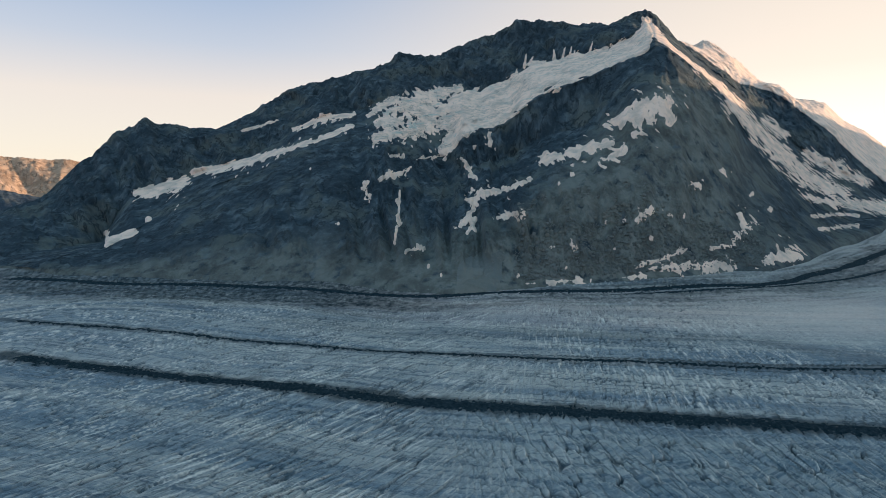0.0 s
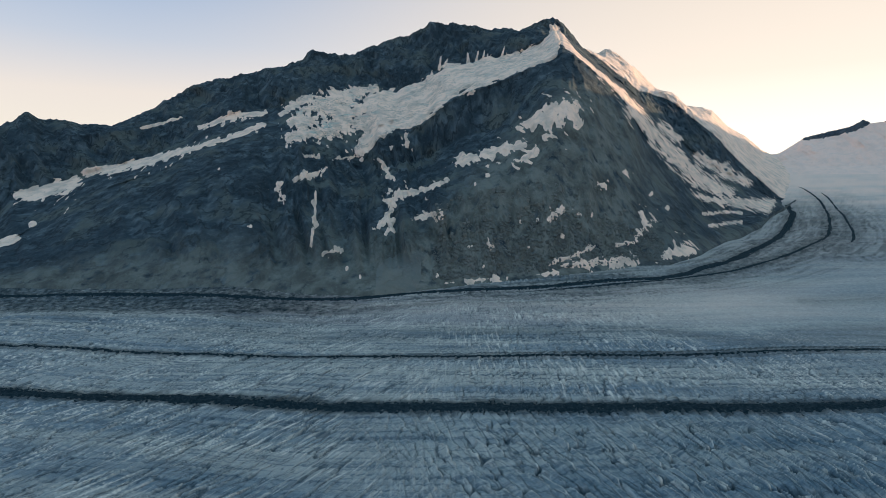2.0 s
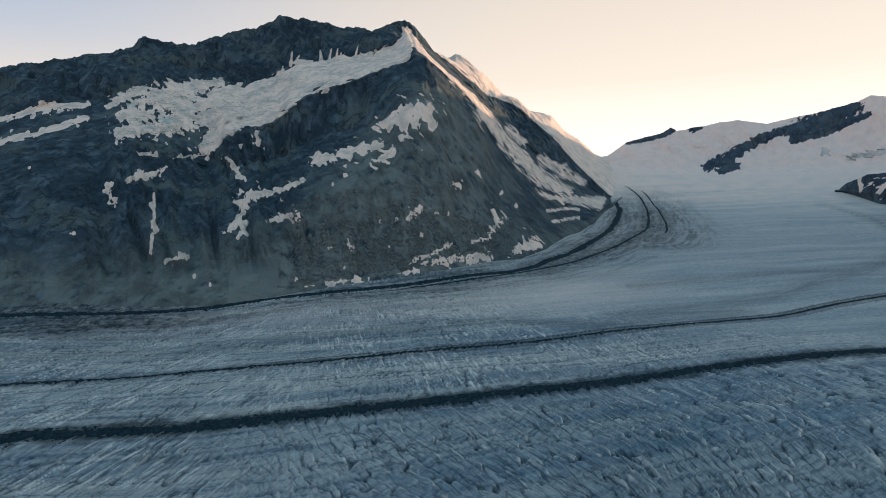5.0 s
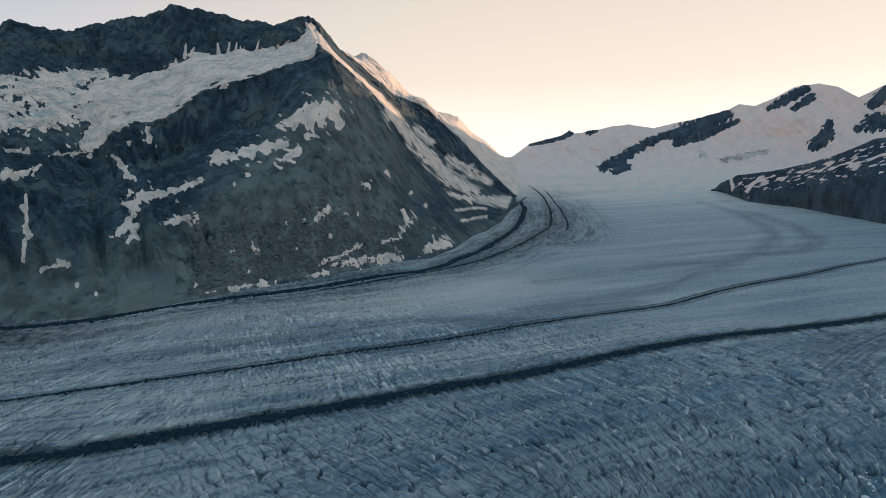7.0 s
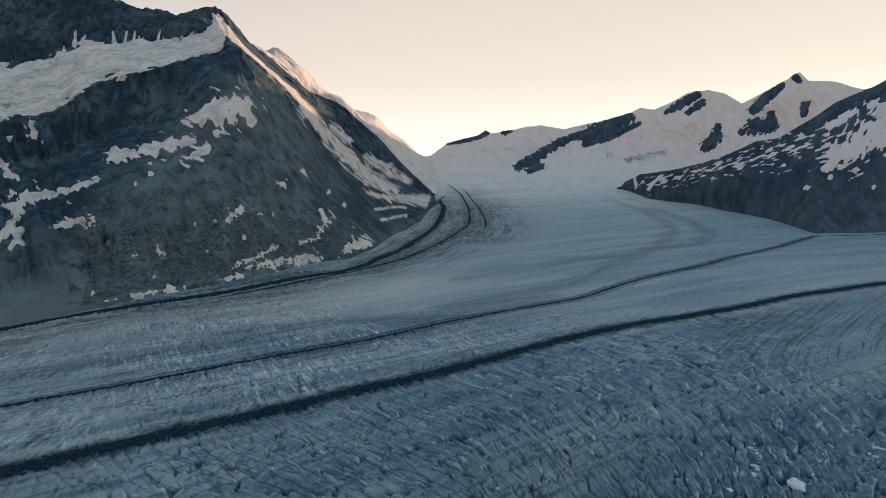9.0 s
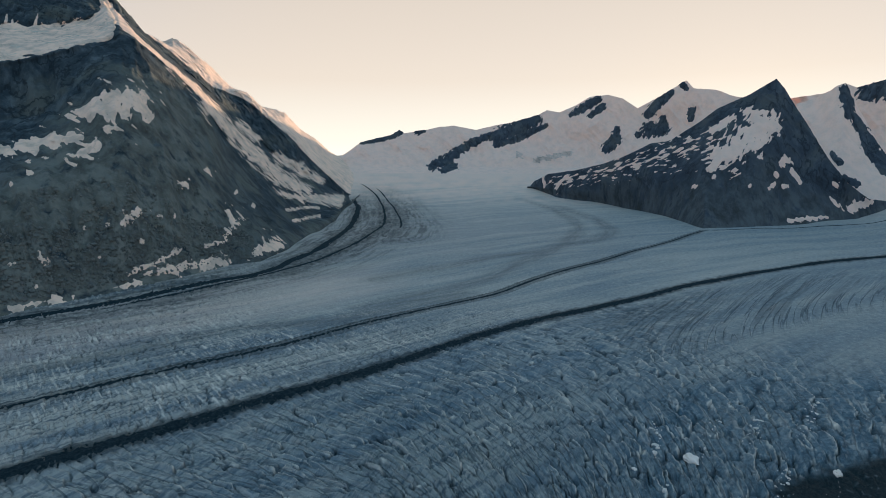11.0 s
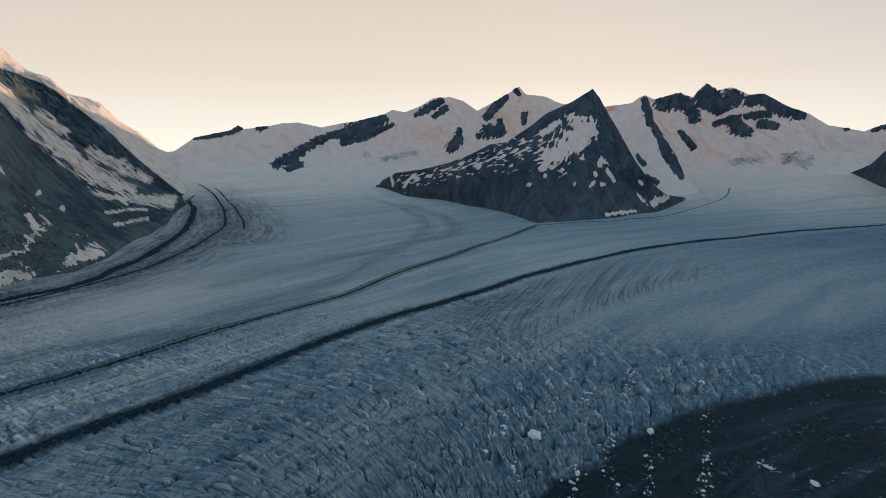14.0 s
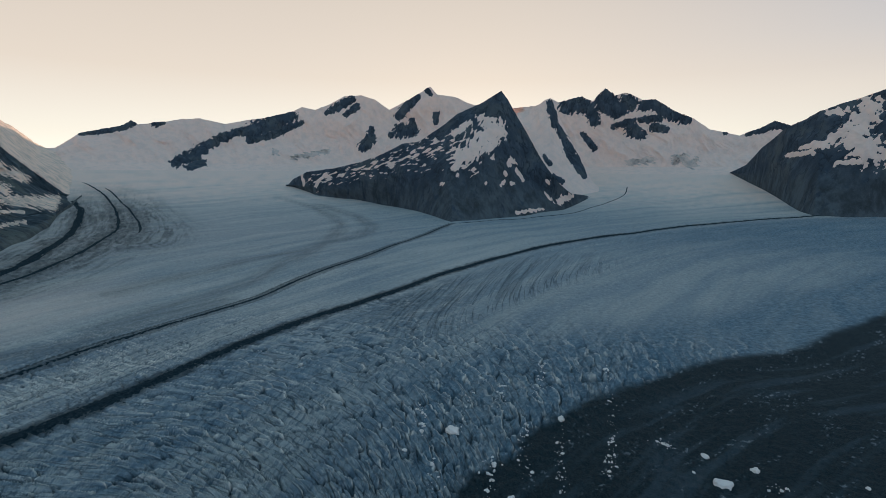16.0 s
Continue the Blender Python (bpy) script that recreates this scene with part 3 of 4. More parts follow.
BAND = [[(-29.46, 184, 14), (-27.12, 204, 25.1), (-25.4, 231, 22.7)], [(-24.63, 260, 11.6), (-21.6, 281, 19.7), (-18.96, 312, 19.2), (-16.24, 343, 13), (-12.9, 377, 10.2), (-9.47, 437, 13.2)], [(-15.07, 440, 11.6), (-12.27, 482, 17.2), (-9.44, 495, 14)], [(-19.87, 441, 9.5), (-16.66, 490, 9.3)]]
LOWBAND = [[(-32.09, 47, 6.9), (-29.7, 79, 7.1)], [(-28.62, 108, 9.8)]]
FACE_A = [[(17.4, 410, 21.4), (19.47, 423, 41.6), (21.23, 454, 36), (22.45, 407, 14.7)], [(10.03, 291, 14.5), (12.57, 307, 18.4), (14.78, 323, 24.7), (16.83, 338, 14.2)], [(16.46, 287, 11.6), (18.3, 318, 13.6)], [(3.95, 190, 15.6), (6.89, 207, 9.7), (8.92, 232, 5.8)], [(2.76, 179, 13.5), (3.65, 183, 17.4), (2.77, 142, 12.8), (1.69, 113, 7)], [(3.36, 134, 8.9), (2.47, 97, 6.7)], [(5.74, 136, 7), (8.21, 153, 8.7)], [(20.92, 159, 14.1), (19.91, 138, 8.6)], [(24.95, 219, 11.8)], [(27.08, 257, 8.5), (27.38, 246, 6.4)], [(28.58, 80, 9.5), (29.43, 108, 13.9)], [(28.81, 136, 10.1)]]
FACE_B = [[(19.85, 34, 4), (22.19, 47, 5), (24.44, 66, 4.3)], [(21.19, 28, 5.7), (23.77, 31, 8.3), (26.26, 28, 13.8), (28.63, 29, 9)], [(31.11, 38, 9.3), (32.6, 44, 15.7), (33.81, 33, 6)], [(-3.98, 63, 4.7), (-2.05, 68, 6.4)], [(-4.55, 200, 4.3), (-4.77, 135, 4.6), (-5.23, 78, 4.9)], [(-6.41, 236, 12.2), (-3.75, 262, 10.6)], [(-8.17, 223, 12)], [(-7.74, 188, 9.6)], [(-8.36, 145, 5.4)], [(-5.49, 316, 9), (-4.03, 311, 4.5)], [(-2.56, 303, 4.5), (0.39, 321, 7.1)], [(3.22, 343, 9.2)], [(-11.01, 119, 5.3)], [(1.87, 301, 6.8), (3.23, 242, 8.5)], [(13.39, 82, 7.9), (14.08, 74, 3.2)]]
FACE_C = [[(8.81, 6, 4.3), (12.05, 8, 5.9), (15.49, 9, 6.1)], [(7.9, 22, 4.4)], [(22.6, 146, 5.4)], [(4.73, 396, 7.1), (4.97, 350, 9.3)], [(18.54, 11, 4.7), (20.69, 13, 6.4)], [(-13.67, 269, 6.6)], [(24.02, 140, 3.6)], [(21.3, 96, 5.1)], [(11.67, 77, 3.1)], [(26.55, 65, 3.6), (28.53, 67, 3.7)]]
FACE = FACE_A + FACE_B + FACE_C
GULLY = [[(22.88, 696, 13.6), (24.33, 633, 21.4), (25.78, 591, 30.2), (27.23, 537, 47.9), (28.7, 445, 47.3), (30.44, 373, 51.7), (32.17, 302, 49.9), (33.89, 229, 44.4), (36.4, 171, 28.2)], [(30.4, 455, 38.5), (31.72, 412, 26.5)], [(33.55, 330, 23.4), (35.78, 270, 37.8), (37.97, 204, 17.8)], [(33.67, 172, 13.3), (36.98, 131, 18.3), (39.64, 107, 16.2)], [(36.16, 145, 14.9), (39.88, 119, 17.4)], [(34.28, 115, 5), (37.55, 98, 5.9)], [(34.88, 80, 4.8), (37.59, 73, 5.5)]]
SUMMIT = [[(19.78, 968, 27.7), (20.41, 818, 35.1), (21.44, 740, 24.5), (23.17, 664, 15.8), (24.91, 606, 7.9)]]
P2SNOW = [[(76.84, 290, 29.6), (77.77, 341, 54.8), (79.32, 387, 74.9), (80.83, 451, 57.7), (79.2, 519, 26.4)], [(76.6, 438, 25.8), (77.9, 493, 19.8)], [(82.43, 305, 22.1), (82.15, 287, 15.6)], [(82.84, 268, 9.4), (83.65, 223, 9.4)], [(87.34, 116, 22.4), (88.63, 136, 16.9)], [(85.83, 158, 6.3), (86.51, 126, 9.5)], [(62.1, 165, 11.3), (63.27, 243, 11.2)], [(60.79, 228, 9.9), (60.97, 169, 7.8)], [(75.16, 198, 11.7)], [(81.38, 195, 11.9), (81.72, 214, 6)], [(82.56, 200, 12.2)], [(83.09, 75, 8.8), (85.83, 85, 9.2)], [(79.79, 202, 8.8)], [(76.78, 237, 8.7)], [(81.83, 248, 12.2)], [(86.15, 206, 12.8)]]
P2SPECK = [[(61.8, 197, 61), (64.75, 231, 72.6), (67.67, 274, 90.4), (70.55, 312, 107.1), (73.36, 355, 125.3), (75.56, 377, 127.2), (78.38, 266, 59.2)]]
P3SNOW = [[(112.73, 551, 52.3), (111.87, 399, 50.3), (113.26, 347, 63.1)], [(108.36, 380, 11.4), (109.95, 391, 21.9), (111.41, 452, 22)], [(107.37, 348, 11.6), (109.21, 354, 14.7)], [(110.12, 544, 19.3), (111.27, 543, 15.2)], [(110.89, 300, 10.5), (112.77, 311, 13.9)]]
ROCKS_SADDLE = [[(41.95, 493, 16.3), (44.07, 524, 21.7), (45.16, 548, 21.8)], [(45.49, 562, 27.2), (46, 586, 21.8)], [(47.76, 585, 27.3), (48.48, 590, 10.9)], [(49.24, 302, 34.3), (50.79, 355, 45.6), (52.42, 449, 36.9), (54.75, 541, 32.4)], [(50.37, 270, 23.9), (51.52, 303, 29.4)], [(55.33, 546, 37.8), (56.2, 546, 64.7), (58.25, 634, 65.6), (60, 681, 43.9)], [(55.91, 475, 26.5), (58.25, 537, 32.2), (60.88, 632, 21.7)]]
ROCKS_DOME = [[(55.33, 544, 37.6), (56.2, 545, 64.5), (58.25, 634, 65.6), (60, 681, 43.9)], [(55.91, 474, 26.5), (58.25, 537, 32.2), (60.88, 630, 21.6)], [(59.71, 713, 27.6)], [(63.39, 711, 21.8), (64.66, 770, 38.2), (65.92, 825, 32.9)], [(65.25, 691, 21.5), (66.39, 766, 32.6)], [(67.88, 587, 21.2), (67.73, 496, 47), (67.05, 440, 41)], [(70.71, 703, 37.8), (71.52, 780, 38.1), (72.62, 850, 27.3)], [(70.92, 577, 63.6), (72.16, 574, 42.2), (72.02, 666, 21.4)], [(69.91, 542, 26.5)]]
ROCKS_HORN = [[(70.71, 701, 37.7), (71.52, 780, 38.1), (72.62, 850, 27.3)], [(73.59, 910, 21.8), (73.93, 875, 16.3)], [(70.92, 576, 63.5), (72.16, 574, 42.2), (72.02, 666, 21.4)], [(74.55, 715, 26.8), (74.47, 647, 21.2)]]
ROCKS_BASIN = [[(87.78, 766, 64), (88.9, 783, 69.2), (90.05, 738, 47.7), (90.58, 643, 41.9)], [(91.6, 794, 105.9), (92.45, 713, 52.7)], [(93.63, 772, 74.2), (92.88, 699, 31.6)], [(95.06, 751, 42.5), (96.21, 771, 53.3), (97.23, 704, 47.9), (98.94, 650, 42.6)], [(94.24, 572, 57.2), (95.01, 533, 36.3)], [(92.35, 598, 20.8), (94.18, 633, 26.2)], [(96.13, 585, 36.5), (97.19, 571, 26.1)], [(89.48, 541, 20.7), (90.64, 436, 25.3)], [(94.97, 645, 26.3), (96.52, 657, 31.6)], [(104.17, 532, 16), (105.26, 552, 21.3), (106.17, 591, 31.9), (107.39, 566, 21.3)], [(102.34, 544, 16)]]
ICEFALL_DOME = [[(53.08, 300, 19.5), (55.31, 340, 30), (58.24, 387, 30.8)], [(60.01, 346, 20), (63.54, 405, 20.4)]]
ICEFALL_BASIN = [[(94.09, 331, 24.5), (96.08, 347, 29.6)], [(98.37, 353, 39.9), (99.67, 328, 44.5)]]
HOLE = [[(-5.3, 485, 10.7), (-3.99, 477, 23.8), (-3, 467, 15.7)], [(-0.54, 472, 7.9), (0.79, 498, 8.1)], [(2.76, 629, 17.7), (1.66, 585, 8.5)]]
SPINE_ROCKS = [[(86.11, 701, 22), (86.43, 619, 30.3), (86.64, 549, 17.1)], [(86.83, 550, 17.2), (87.51, 485, 21.4), (88.21, 395, 29.6), (88.98, 321, 33.4), (89.77, 237, 16.4)], [(85.33, 272, 11.7), (86.11, 237, 19.2), (87.58, 208, 15.4)], [(85.74, 349, 11.9), (86.27, 303, 15.7)]]
SPECKS = [[(11.35, 76, 3.9)], [(13.82, 68, 3.9)], [(16.8, 132, 5.1)], [(18.5, 134, 5.1)], [(17.73, 72, 3.2)], [(22.55, 146, 4.5)], [(29.59, 188, 6.5)], [(31.14, 146, 6.6)], [(12.99, 35, 3.8)], [(-1.63, 37, 3.7)], [(-0.24, 26, 3.6)], [(2.75, 246, 8.5)], [(12.04, 225, 5.4)], [(13.27, 250, 7.5)], [(0.22, 304, 7)]]
FAN = [[(6.08, 59, 12.4), (4.9, 37, 38.5), (3.39, 14, 47.6)], [(-5.1, 22, 11.7), (-9.89, 12, 12.1)]]


# ---- the glacier ----
def curve(points, every=12.0):
    """A smooth plan curve through (bearing, distance) points, resampled."""
    p = np.array([(d * math.sin(radians(b)), d * math.cos(radians(b))) for b, d in points])
    p = np.vstack([2 * p[0] - p[1], p, 2 * p[-1] - p[-2]])
    out = []
    for a, b, c, d in zip(p, p[1:], p[2:], p[3:]):
        n = max(2, int(np.hypot(*(c - b)) / every))
        u = np.linspace(0, 1, n, endpoint=False)[:, None]
        out.append(0.5 * (2 * b + (c - a) * u + (2 * a - 5 * b + 4 * c - d) * u ** 2 + (3 * b - a - 3 * c + d) * u ** 3))
    return np.vstack(out + [p[-2:-1]])


def beside(x, y, line):
    """Arc length along a curve and signed distance from it (plus: left of its direction) for plan points."""
    x, y = np.asarray(x, np.float32), np.asarray(y, np.float32)
    best, s_at, n_at, s0 = np.full(x.shape, 1e12, np.float32), np.zeros(x.shape, np.float32), np.zeros(x.shape, np.float32), 0.0
    for a, b in zip(line.tolist(), line[1:].tolist()):
        dx, dy = b[0] - a[0], b[1] - a[1]
        size = math.hypot(dx, dy)
        px, py = x - a[0], y - a[1]
        u = np.clip((px * dx + py * dy) / size ** 2, 0, 1)
        d = (px - u * dx) ** 2 + (py - u * dy) ** 2
        near = d < best
        np.copyto(best, d, where=near)
        np.copyto(s_at, s0 + u * size, where=near)
        np.copyto(n_at, py * dx - px * dy, where=near)
        s0 += size
    return s_at, np.copysign(np.sqrt(best), n_at)


FLOW_LINE = curve(MORAINE_A, 70.0)
DEBRIS_LINE = curve(DEBRIS_EDGE, 30.0)


def cracks(x, y, turn, across, length, seed, thin):
    c, s = math.cos(radians(turn)), math.sin(radians(turn))
    u, v = x * c - y * s, x * s + y * c
    u = u + 1.6 * perlin(x / 22, y / 22, seed + 3) + 4 * perlin(x / 120, y / 120, seed + 4)
    f = np.abs(perlin(u / across, v / length, seed))
    return step(thin, 0.0, f)


def blocks(u, v, seed):
    """Broken ice as jittered cells: gap (0 on a crack, rising inwards), place within the block (across, along) and two random shares."""
    u, v = np.asarray(u, np.float32), np.asarray(v, np.float32)
    ui, vi = np.floor(u), np.floor(v)
    first, second = np.full(u.shape, 9.0, np.float32), np.full(u.shape, 9.0, np.float32)
    ox, oy, ra, rb = [np.zeros(u.shape, np.float32) for _ in range(4)]
    for i in (-1, 0, 1):
        for j in (-1, 0, 1):
            h = (ui + i).astype(np.int32).astype(np.uint32) * np.uint32(374761393) + (vi + j).astype(np.int32).astype(np.uint32) * np.uint32(668265263) + np.uint32(seed * 7919)
            h = (h ^ (h >> np.uint32(13))) * np.uint32(1274126177)
            h = h ^ (h >> np.uint32(16))
            a, b = (h & np.uint32(1023)).astype(np.float32) / 1023, ((h >> np.uint32(10)) & np.uint32(1023)).astype(np.float32) / 1023
            dx, dy = u - (ui + i + 0.1 + 0.8 * a), v - (vi + j + 0.1 + 0.8 * b)
            d = np.sqrt(dx * dx + dy * dy)
            near = d < first
            second = np.where(near, first, np.minimum(second, d))
            np.copyto(first, d, where=near)
            for store, value in ((ox, dx), (oy, dy), (ra, ((h >> np.uint32(20)) & np.uint32(63)).astype(np.float32) / 63), (rb, (h >> np.uint32(26)).astype(np.float32) / 63)):
                np.copyto(store, value, where=near)
    return second - first, ox, oy, ra, rb


def broken_ice(x, y, u, v, seed, open_share):
    """Cracks, block relief and pale lips of one crevasse field, from its chart (u across, v along the cracks, in blocks)."""
    u = u + 0.35 * perlin(x / 17, y / 17, seed + 3) + 0.22 * perlin(x / 6, y / 6, seed + 4)
    v = v + 0.30 * perlin(x / 14, y / 14, seed + 5)
    gap, ox, oy, ra, rb = blocks(u, v, seed)
    gaping = step(-0.30, 0.10, fbm(u * 0.55, v * 0.7, 2, seed + 6) + open_share)
    crack = step(0.20, 0.06, gap) * gaping
    relief = step(0.0, 0.16, gap) * (0.8 * (ra - 0.5) + 2.4 * ox * (0.35 + ra) + 1.0 * oy * (rb - 0.5))
    lip = step(0.42, 0.14, gap) * step(0.02, 0.22, ox) * step(0.35, 0.6, rb) * gaping
    return crack, relief, lip


FAINT_LINES = [curve(p, 60.0) for p in (FAINT_A, FAINT_B)]
MEDIAL_LINE = curve(MORAINE_B, 70.0)
SIDE_LINES = [curve(p, 60.0) for p in (LATERAL_A, LATERAL_B, LATERAL_C)]


def streaks(x, y, turn, across, length, seed):
    c, s = math.cos(radians(turn)), math.sin(radians(turn))
    return step(0.10, 0.42, fbm((x * c - y * s) / across, (x * s + y * c) / length, 3, seed, 0.65))


def fan(x, y):
    """Plan coordinates across and along the crevasses that fan out round the bend, turning with bearing."""
    th, lr = np.arctan2(x, y), np.log(np.maximum(np.hypot(x, y), 1.0) / 536)
    lean = np.interp(np.degrees(th), (8, 22, 42, 58, 72, 90), (0.35, 0.70, 1.00, 0.75, 0.40, 0.20))
    return 520 * (th + lean * np.clip(lr, -0.6, 0.7)), 520 * (0.92 * lr - 0.40 * th)


def ogive(x, y):
    """Plan coordinates across and along the bowed ogive lines of the side stream."""
    th, lr = np.arctan2(x, y), np.log(np.maximum(np.hypot(x, y), 1.0) / 890)
    bow = lr - 0.033 * (np.degrees(th) - 77.5)
    return 520 * (th - 0.83 * np.clip(bow, -0.5, 0.9) ** 2), 520 * bow


def ice_surface(x, y, full=False):
    """Height of the ice at plan points; with full also flow place (along, across), crack, grit, pale and firn shares."""
    r, b = np.hypot(x, y), np.degrees(np.arctan2(x, y))
    s, n = beside(x, y, FLOW_LINE)
    run, raw_edge = beside(x, y, DEBRIS_LINE)
    edge = raw_edge + (30 * fbm(x / 60, y / 60, 4, 77) + 12 * perlin(x / 9, y / 9, 78)) * (1 - 0.7 * step(82, 98, b))
    grit = step(8, -14, edge) * step(60, 75, b)
    calm = step(1250, 2100, r) + 0.85 * step(18, 38, b) * step(760, 1100, r) * (n > 0) + step(62, 84, b) * step(640, 1050, r)
    wild = np.clip(1 - calm, 0.06, 1)
    near = step(30, -60, n)
    wa = step(140, -160, x - 0.15 * y)
    wb = near * step(120, 420, x + 0.25 * y)
    wd = near * step(60, 260, x + 0.25 * y) * step(1050, 800, r)
    wb = wb * step(800, 1050, r)
    wa = wa * (1 - wd)
    wc = np.clip(1 - wa - wb - wd, 0, 1)
    us, vs = fan(x, y)
    us = us + 2.2 * perlin(x / 30, y / 30, 26)
    t40, t12 = radians(41), radians(10)
    fields = []
    for share, u, v, seed, open_share in ((wa, (x * math.cos(t40) - y * math.sin(t40)) / 7.0, (x * math.sin(t40) + y * math.cos(t40)) / 46.0, 201, -0.15),
                                          (wc, (x * math.cos(t12) - y * math.sin(t12)) / 8.5, (x * math.sin(t12) + y * math.cos(t12)) / 17.0, 202, -0.12),
                                          (wd, us / 9.0, vs / 34.0, 203, 0.0)):
        part = (share > 0.01) & (r < 1700) & (b > -46) & (b < 119)
        made = np.zeros((3,) + x.shape, np.float32)
        if part.any():
            made[:, part] = broken_ice(x[part], y[part], u[part], v[part], seed, open_share)
        fields.append(made)
    (ca, ha, la), (cc, hc, lc), (cw, hw, lw) = fields
    cb = np.maximum(cracks(x, y, -12, 10, 48, 3, 0.14), 0.8 * cracks(x, y, 4, 16, 30, 4, 0.11))
    patch = step(-0.16, 0.2, fbm(x / 30, y / 30, 3, 9))
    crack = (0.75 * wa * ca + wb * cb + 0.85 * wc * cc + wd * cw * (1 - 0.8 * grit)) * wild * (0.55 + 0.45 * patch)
    tall = 0.6 + 1.5 * near * step(100, 450, x + 0.3 * y) * step(900, 560, r)
    z = ice_height(r, b) + 9 * fbm(x / 420, y / 260, 2, 20) * step(3900, 2500, r)
    z = z + wild * ((1.3 - 0.5 * wd) * fbm(x / 26, y / 26, 3, 21, 0.5) + (0.5 - 0.35 * wd) * ridged(x / 10, y / 10, 2, 22)) - (3.6 - 0.4 * wd) * crack * (0.7 + 0.3 * tall)
    z = z + wild * (1 - 0.85 * grit) * (0.6 * wa * ha + 0.9 * wc * hc + 1.9 * wd * hw + 0.9 * wd * ridged(us / 5.5, vs / 30, 2, 34, 0.6))
    z = z - 6 * grit * step(0, -60, edge) + grit * 0.9 * fbm(x / 9, y / 9, 3, 23)
    ud, vd = ogive(x, y)
    bowed = step(-60, 20, vd) * step(66, 72, b) * step(104, 92, b) * step(-25, -70, n) * step(0, 30, edge) * step(690, 830, r + 20 * perlin(x / 40, y / 40, 31)) * step(1750, 1250, r)
    z = z + 0.8 * bowed * perlin(ud / 9, vd / 90, 30)
    turn_c, turn_s = math.cos(radians(-12)), math.sin(radians(-12))
    z = z + wb * wild * tall * 0.8 * (ridged((x * turn_c - y * turn_s) / 11, (x * turn_s + y * turn_c) / 36, 3, 24, 0.5) - 0.4)
    z = z + wd * (1 - 0.85 * grit) * tall * (0.25 * (ridged(us / 17, vs / 80, 2, 24, 0.5) - 0.4) + 0.4 * perlin(us / 34, vs / 110, 29) + 0.2 * step(640, 480, r) * (ridged(us / 12, vs / 60, 2, 25, 0.5) - 0.4))
    if not full:
        return z
    pale = wa * streaks(x, y, 41, 4, 46, 61) + wb * streaks(x, y, -12, 8, 30, 62) + wc * streaks(x, y, 8, 4, 40, 63) + 0.6 * wd * step(0.2, 0.42, fbm(us / 4, vs / 40, 3, 67, 0.6))
    pale = np.clip(0.85 * pale * wild * step(-0.3, 0.2, fbm(x / 120, y / 70, 3, 64)) + 0.5 * step(0.40, 0.6, fbm(us / 7, vs / 22, 3, 65)) * (tall - 0.6) / 1.5, 0, 0.9)
    pale = np.clip(pale * (1 - 0.5 * wd) + wild * (0.55 * wa * la + 0.45 * wc * lc + 1.0 * wd * lw), 0, 0.95)
    bands = step(-0.05, 0.35, fbm(run / 260, raw_edge / 22, 3, 41)) * step(-25, -60, raw_edge)
    flecks = step(0.26, 0.42, fbm(x / 5, y / 5, 3, 42)) * step(0.08, 0.3, fbm(run / 130, raw_edge / 16, 3, 43))
    dark = np.clip(grit * (1 - 0.16 * bands) - 0.5 * flecks * grit, 0, 1)
    halo = np.zeros(x.shape)
    part = (b > -45) & (b < 66) & (r > 900) & (r < 4600)
    for line, reach, seed in zip(SIDE_LINES, (200, 220, 250), (46, 47, 48)):
        at, d = beside(x[part], y[part], line)
        wide = reach * (1 + 0.7 * step(8, -8, b[part]) * (seed == 46))
        halo[part] = np.maximum(halo[part], step(wide, 0.15 * wide, np.abs(d)) * (0.30 + 0.70 * step(-0.15, 0.3, fbm(at / 260, d / 24, 3, seed) + 0.45 * perlin(at / 90, d / 7, seed + 9))))
        core = step(60, 12, np.abs(d) * (1 + 0.7 * fbm(at / 110, d / 10, 3, seed + 20))) * step(24, 34, b[part])
        halo[part] = np.maximum(halo[part], (1.05 if seed < 48 else 0.85) * core)
        if seed == 47:
            halo[part] = np.maximum(halo[part], step(-95, -25, d) * step(12, -4, d) * (0.55 + 0.7 * perlin(at / 8 + d / 30, d / 60, 54)))
        if seed == 46:
            belt = step(-190, -110, d + 40 * fbm(at / 120, d / 40, 3, 52)) * step(300, 200, d) * step(8, -8, b[part])
            halo[part] = np.maximum(halo[part], 1.35 * belt * (0.85 + 0.45 * fbm(at / 60, d / 9, 3, 53)))
    halo = halo * step(3700, 2500, r)
    soft = 1 + 0.5 * fbm(x / 16, y / 16, 3, 45)
    twin = beside(x, y, MEDIAL_LINE)[1]
    medial = np.maximum(step(25, 8, np.abs(n) * soft), 0.80 * step(17, 3, np.abs(twin) * soft) * (b < 77.5))
    twin = np.maximum(step(4.5, 2, np.abs(twin - 13) * soft), 0.7 * step(4, 2, np.abs(twin + 14) * soft)) * step(-10, 20, b) * (b < 76)
    dark = np.maximum(np.maximum(dark, 0.85 * medial), 0.8 * twin)
    for line in FAINT_LINES:
        part = (r > 700) & (r < 3200) & (b > -40) & (b < 80)
        at, d = beside(x[part], y[part], line)
        dark[part] = np.maximum(dark[part], 0.42 * step(55, 0, np.abs(d + 18 * perlin(at / 160, d / 90, 49))) * (0.7 + 0.6 * fbm(at / 140, d / 12, 3, 50)) * step(3200, 2700, r[part]))
    dark = np.maximum(dark, 0.85 * halo * (0.8 + 0.5 * fbm(x / 14, y / 14, 3, 44)))
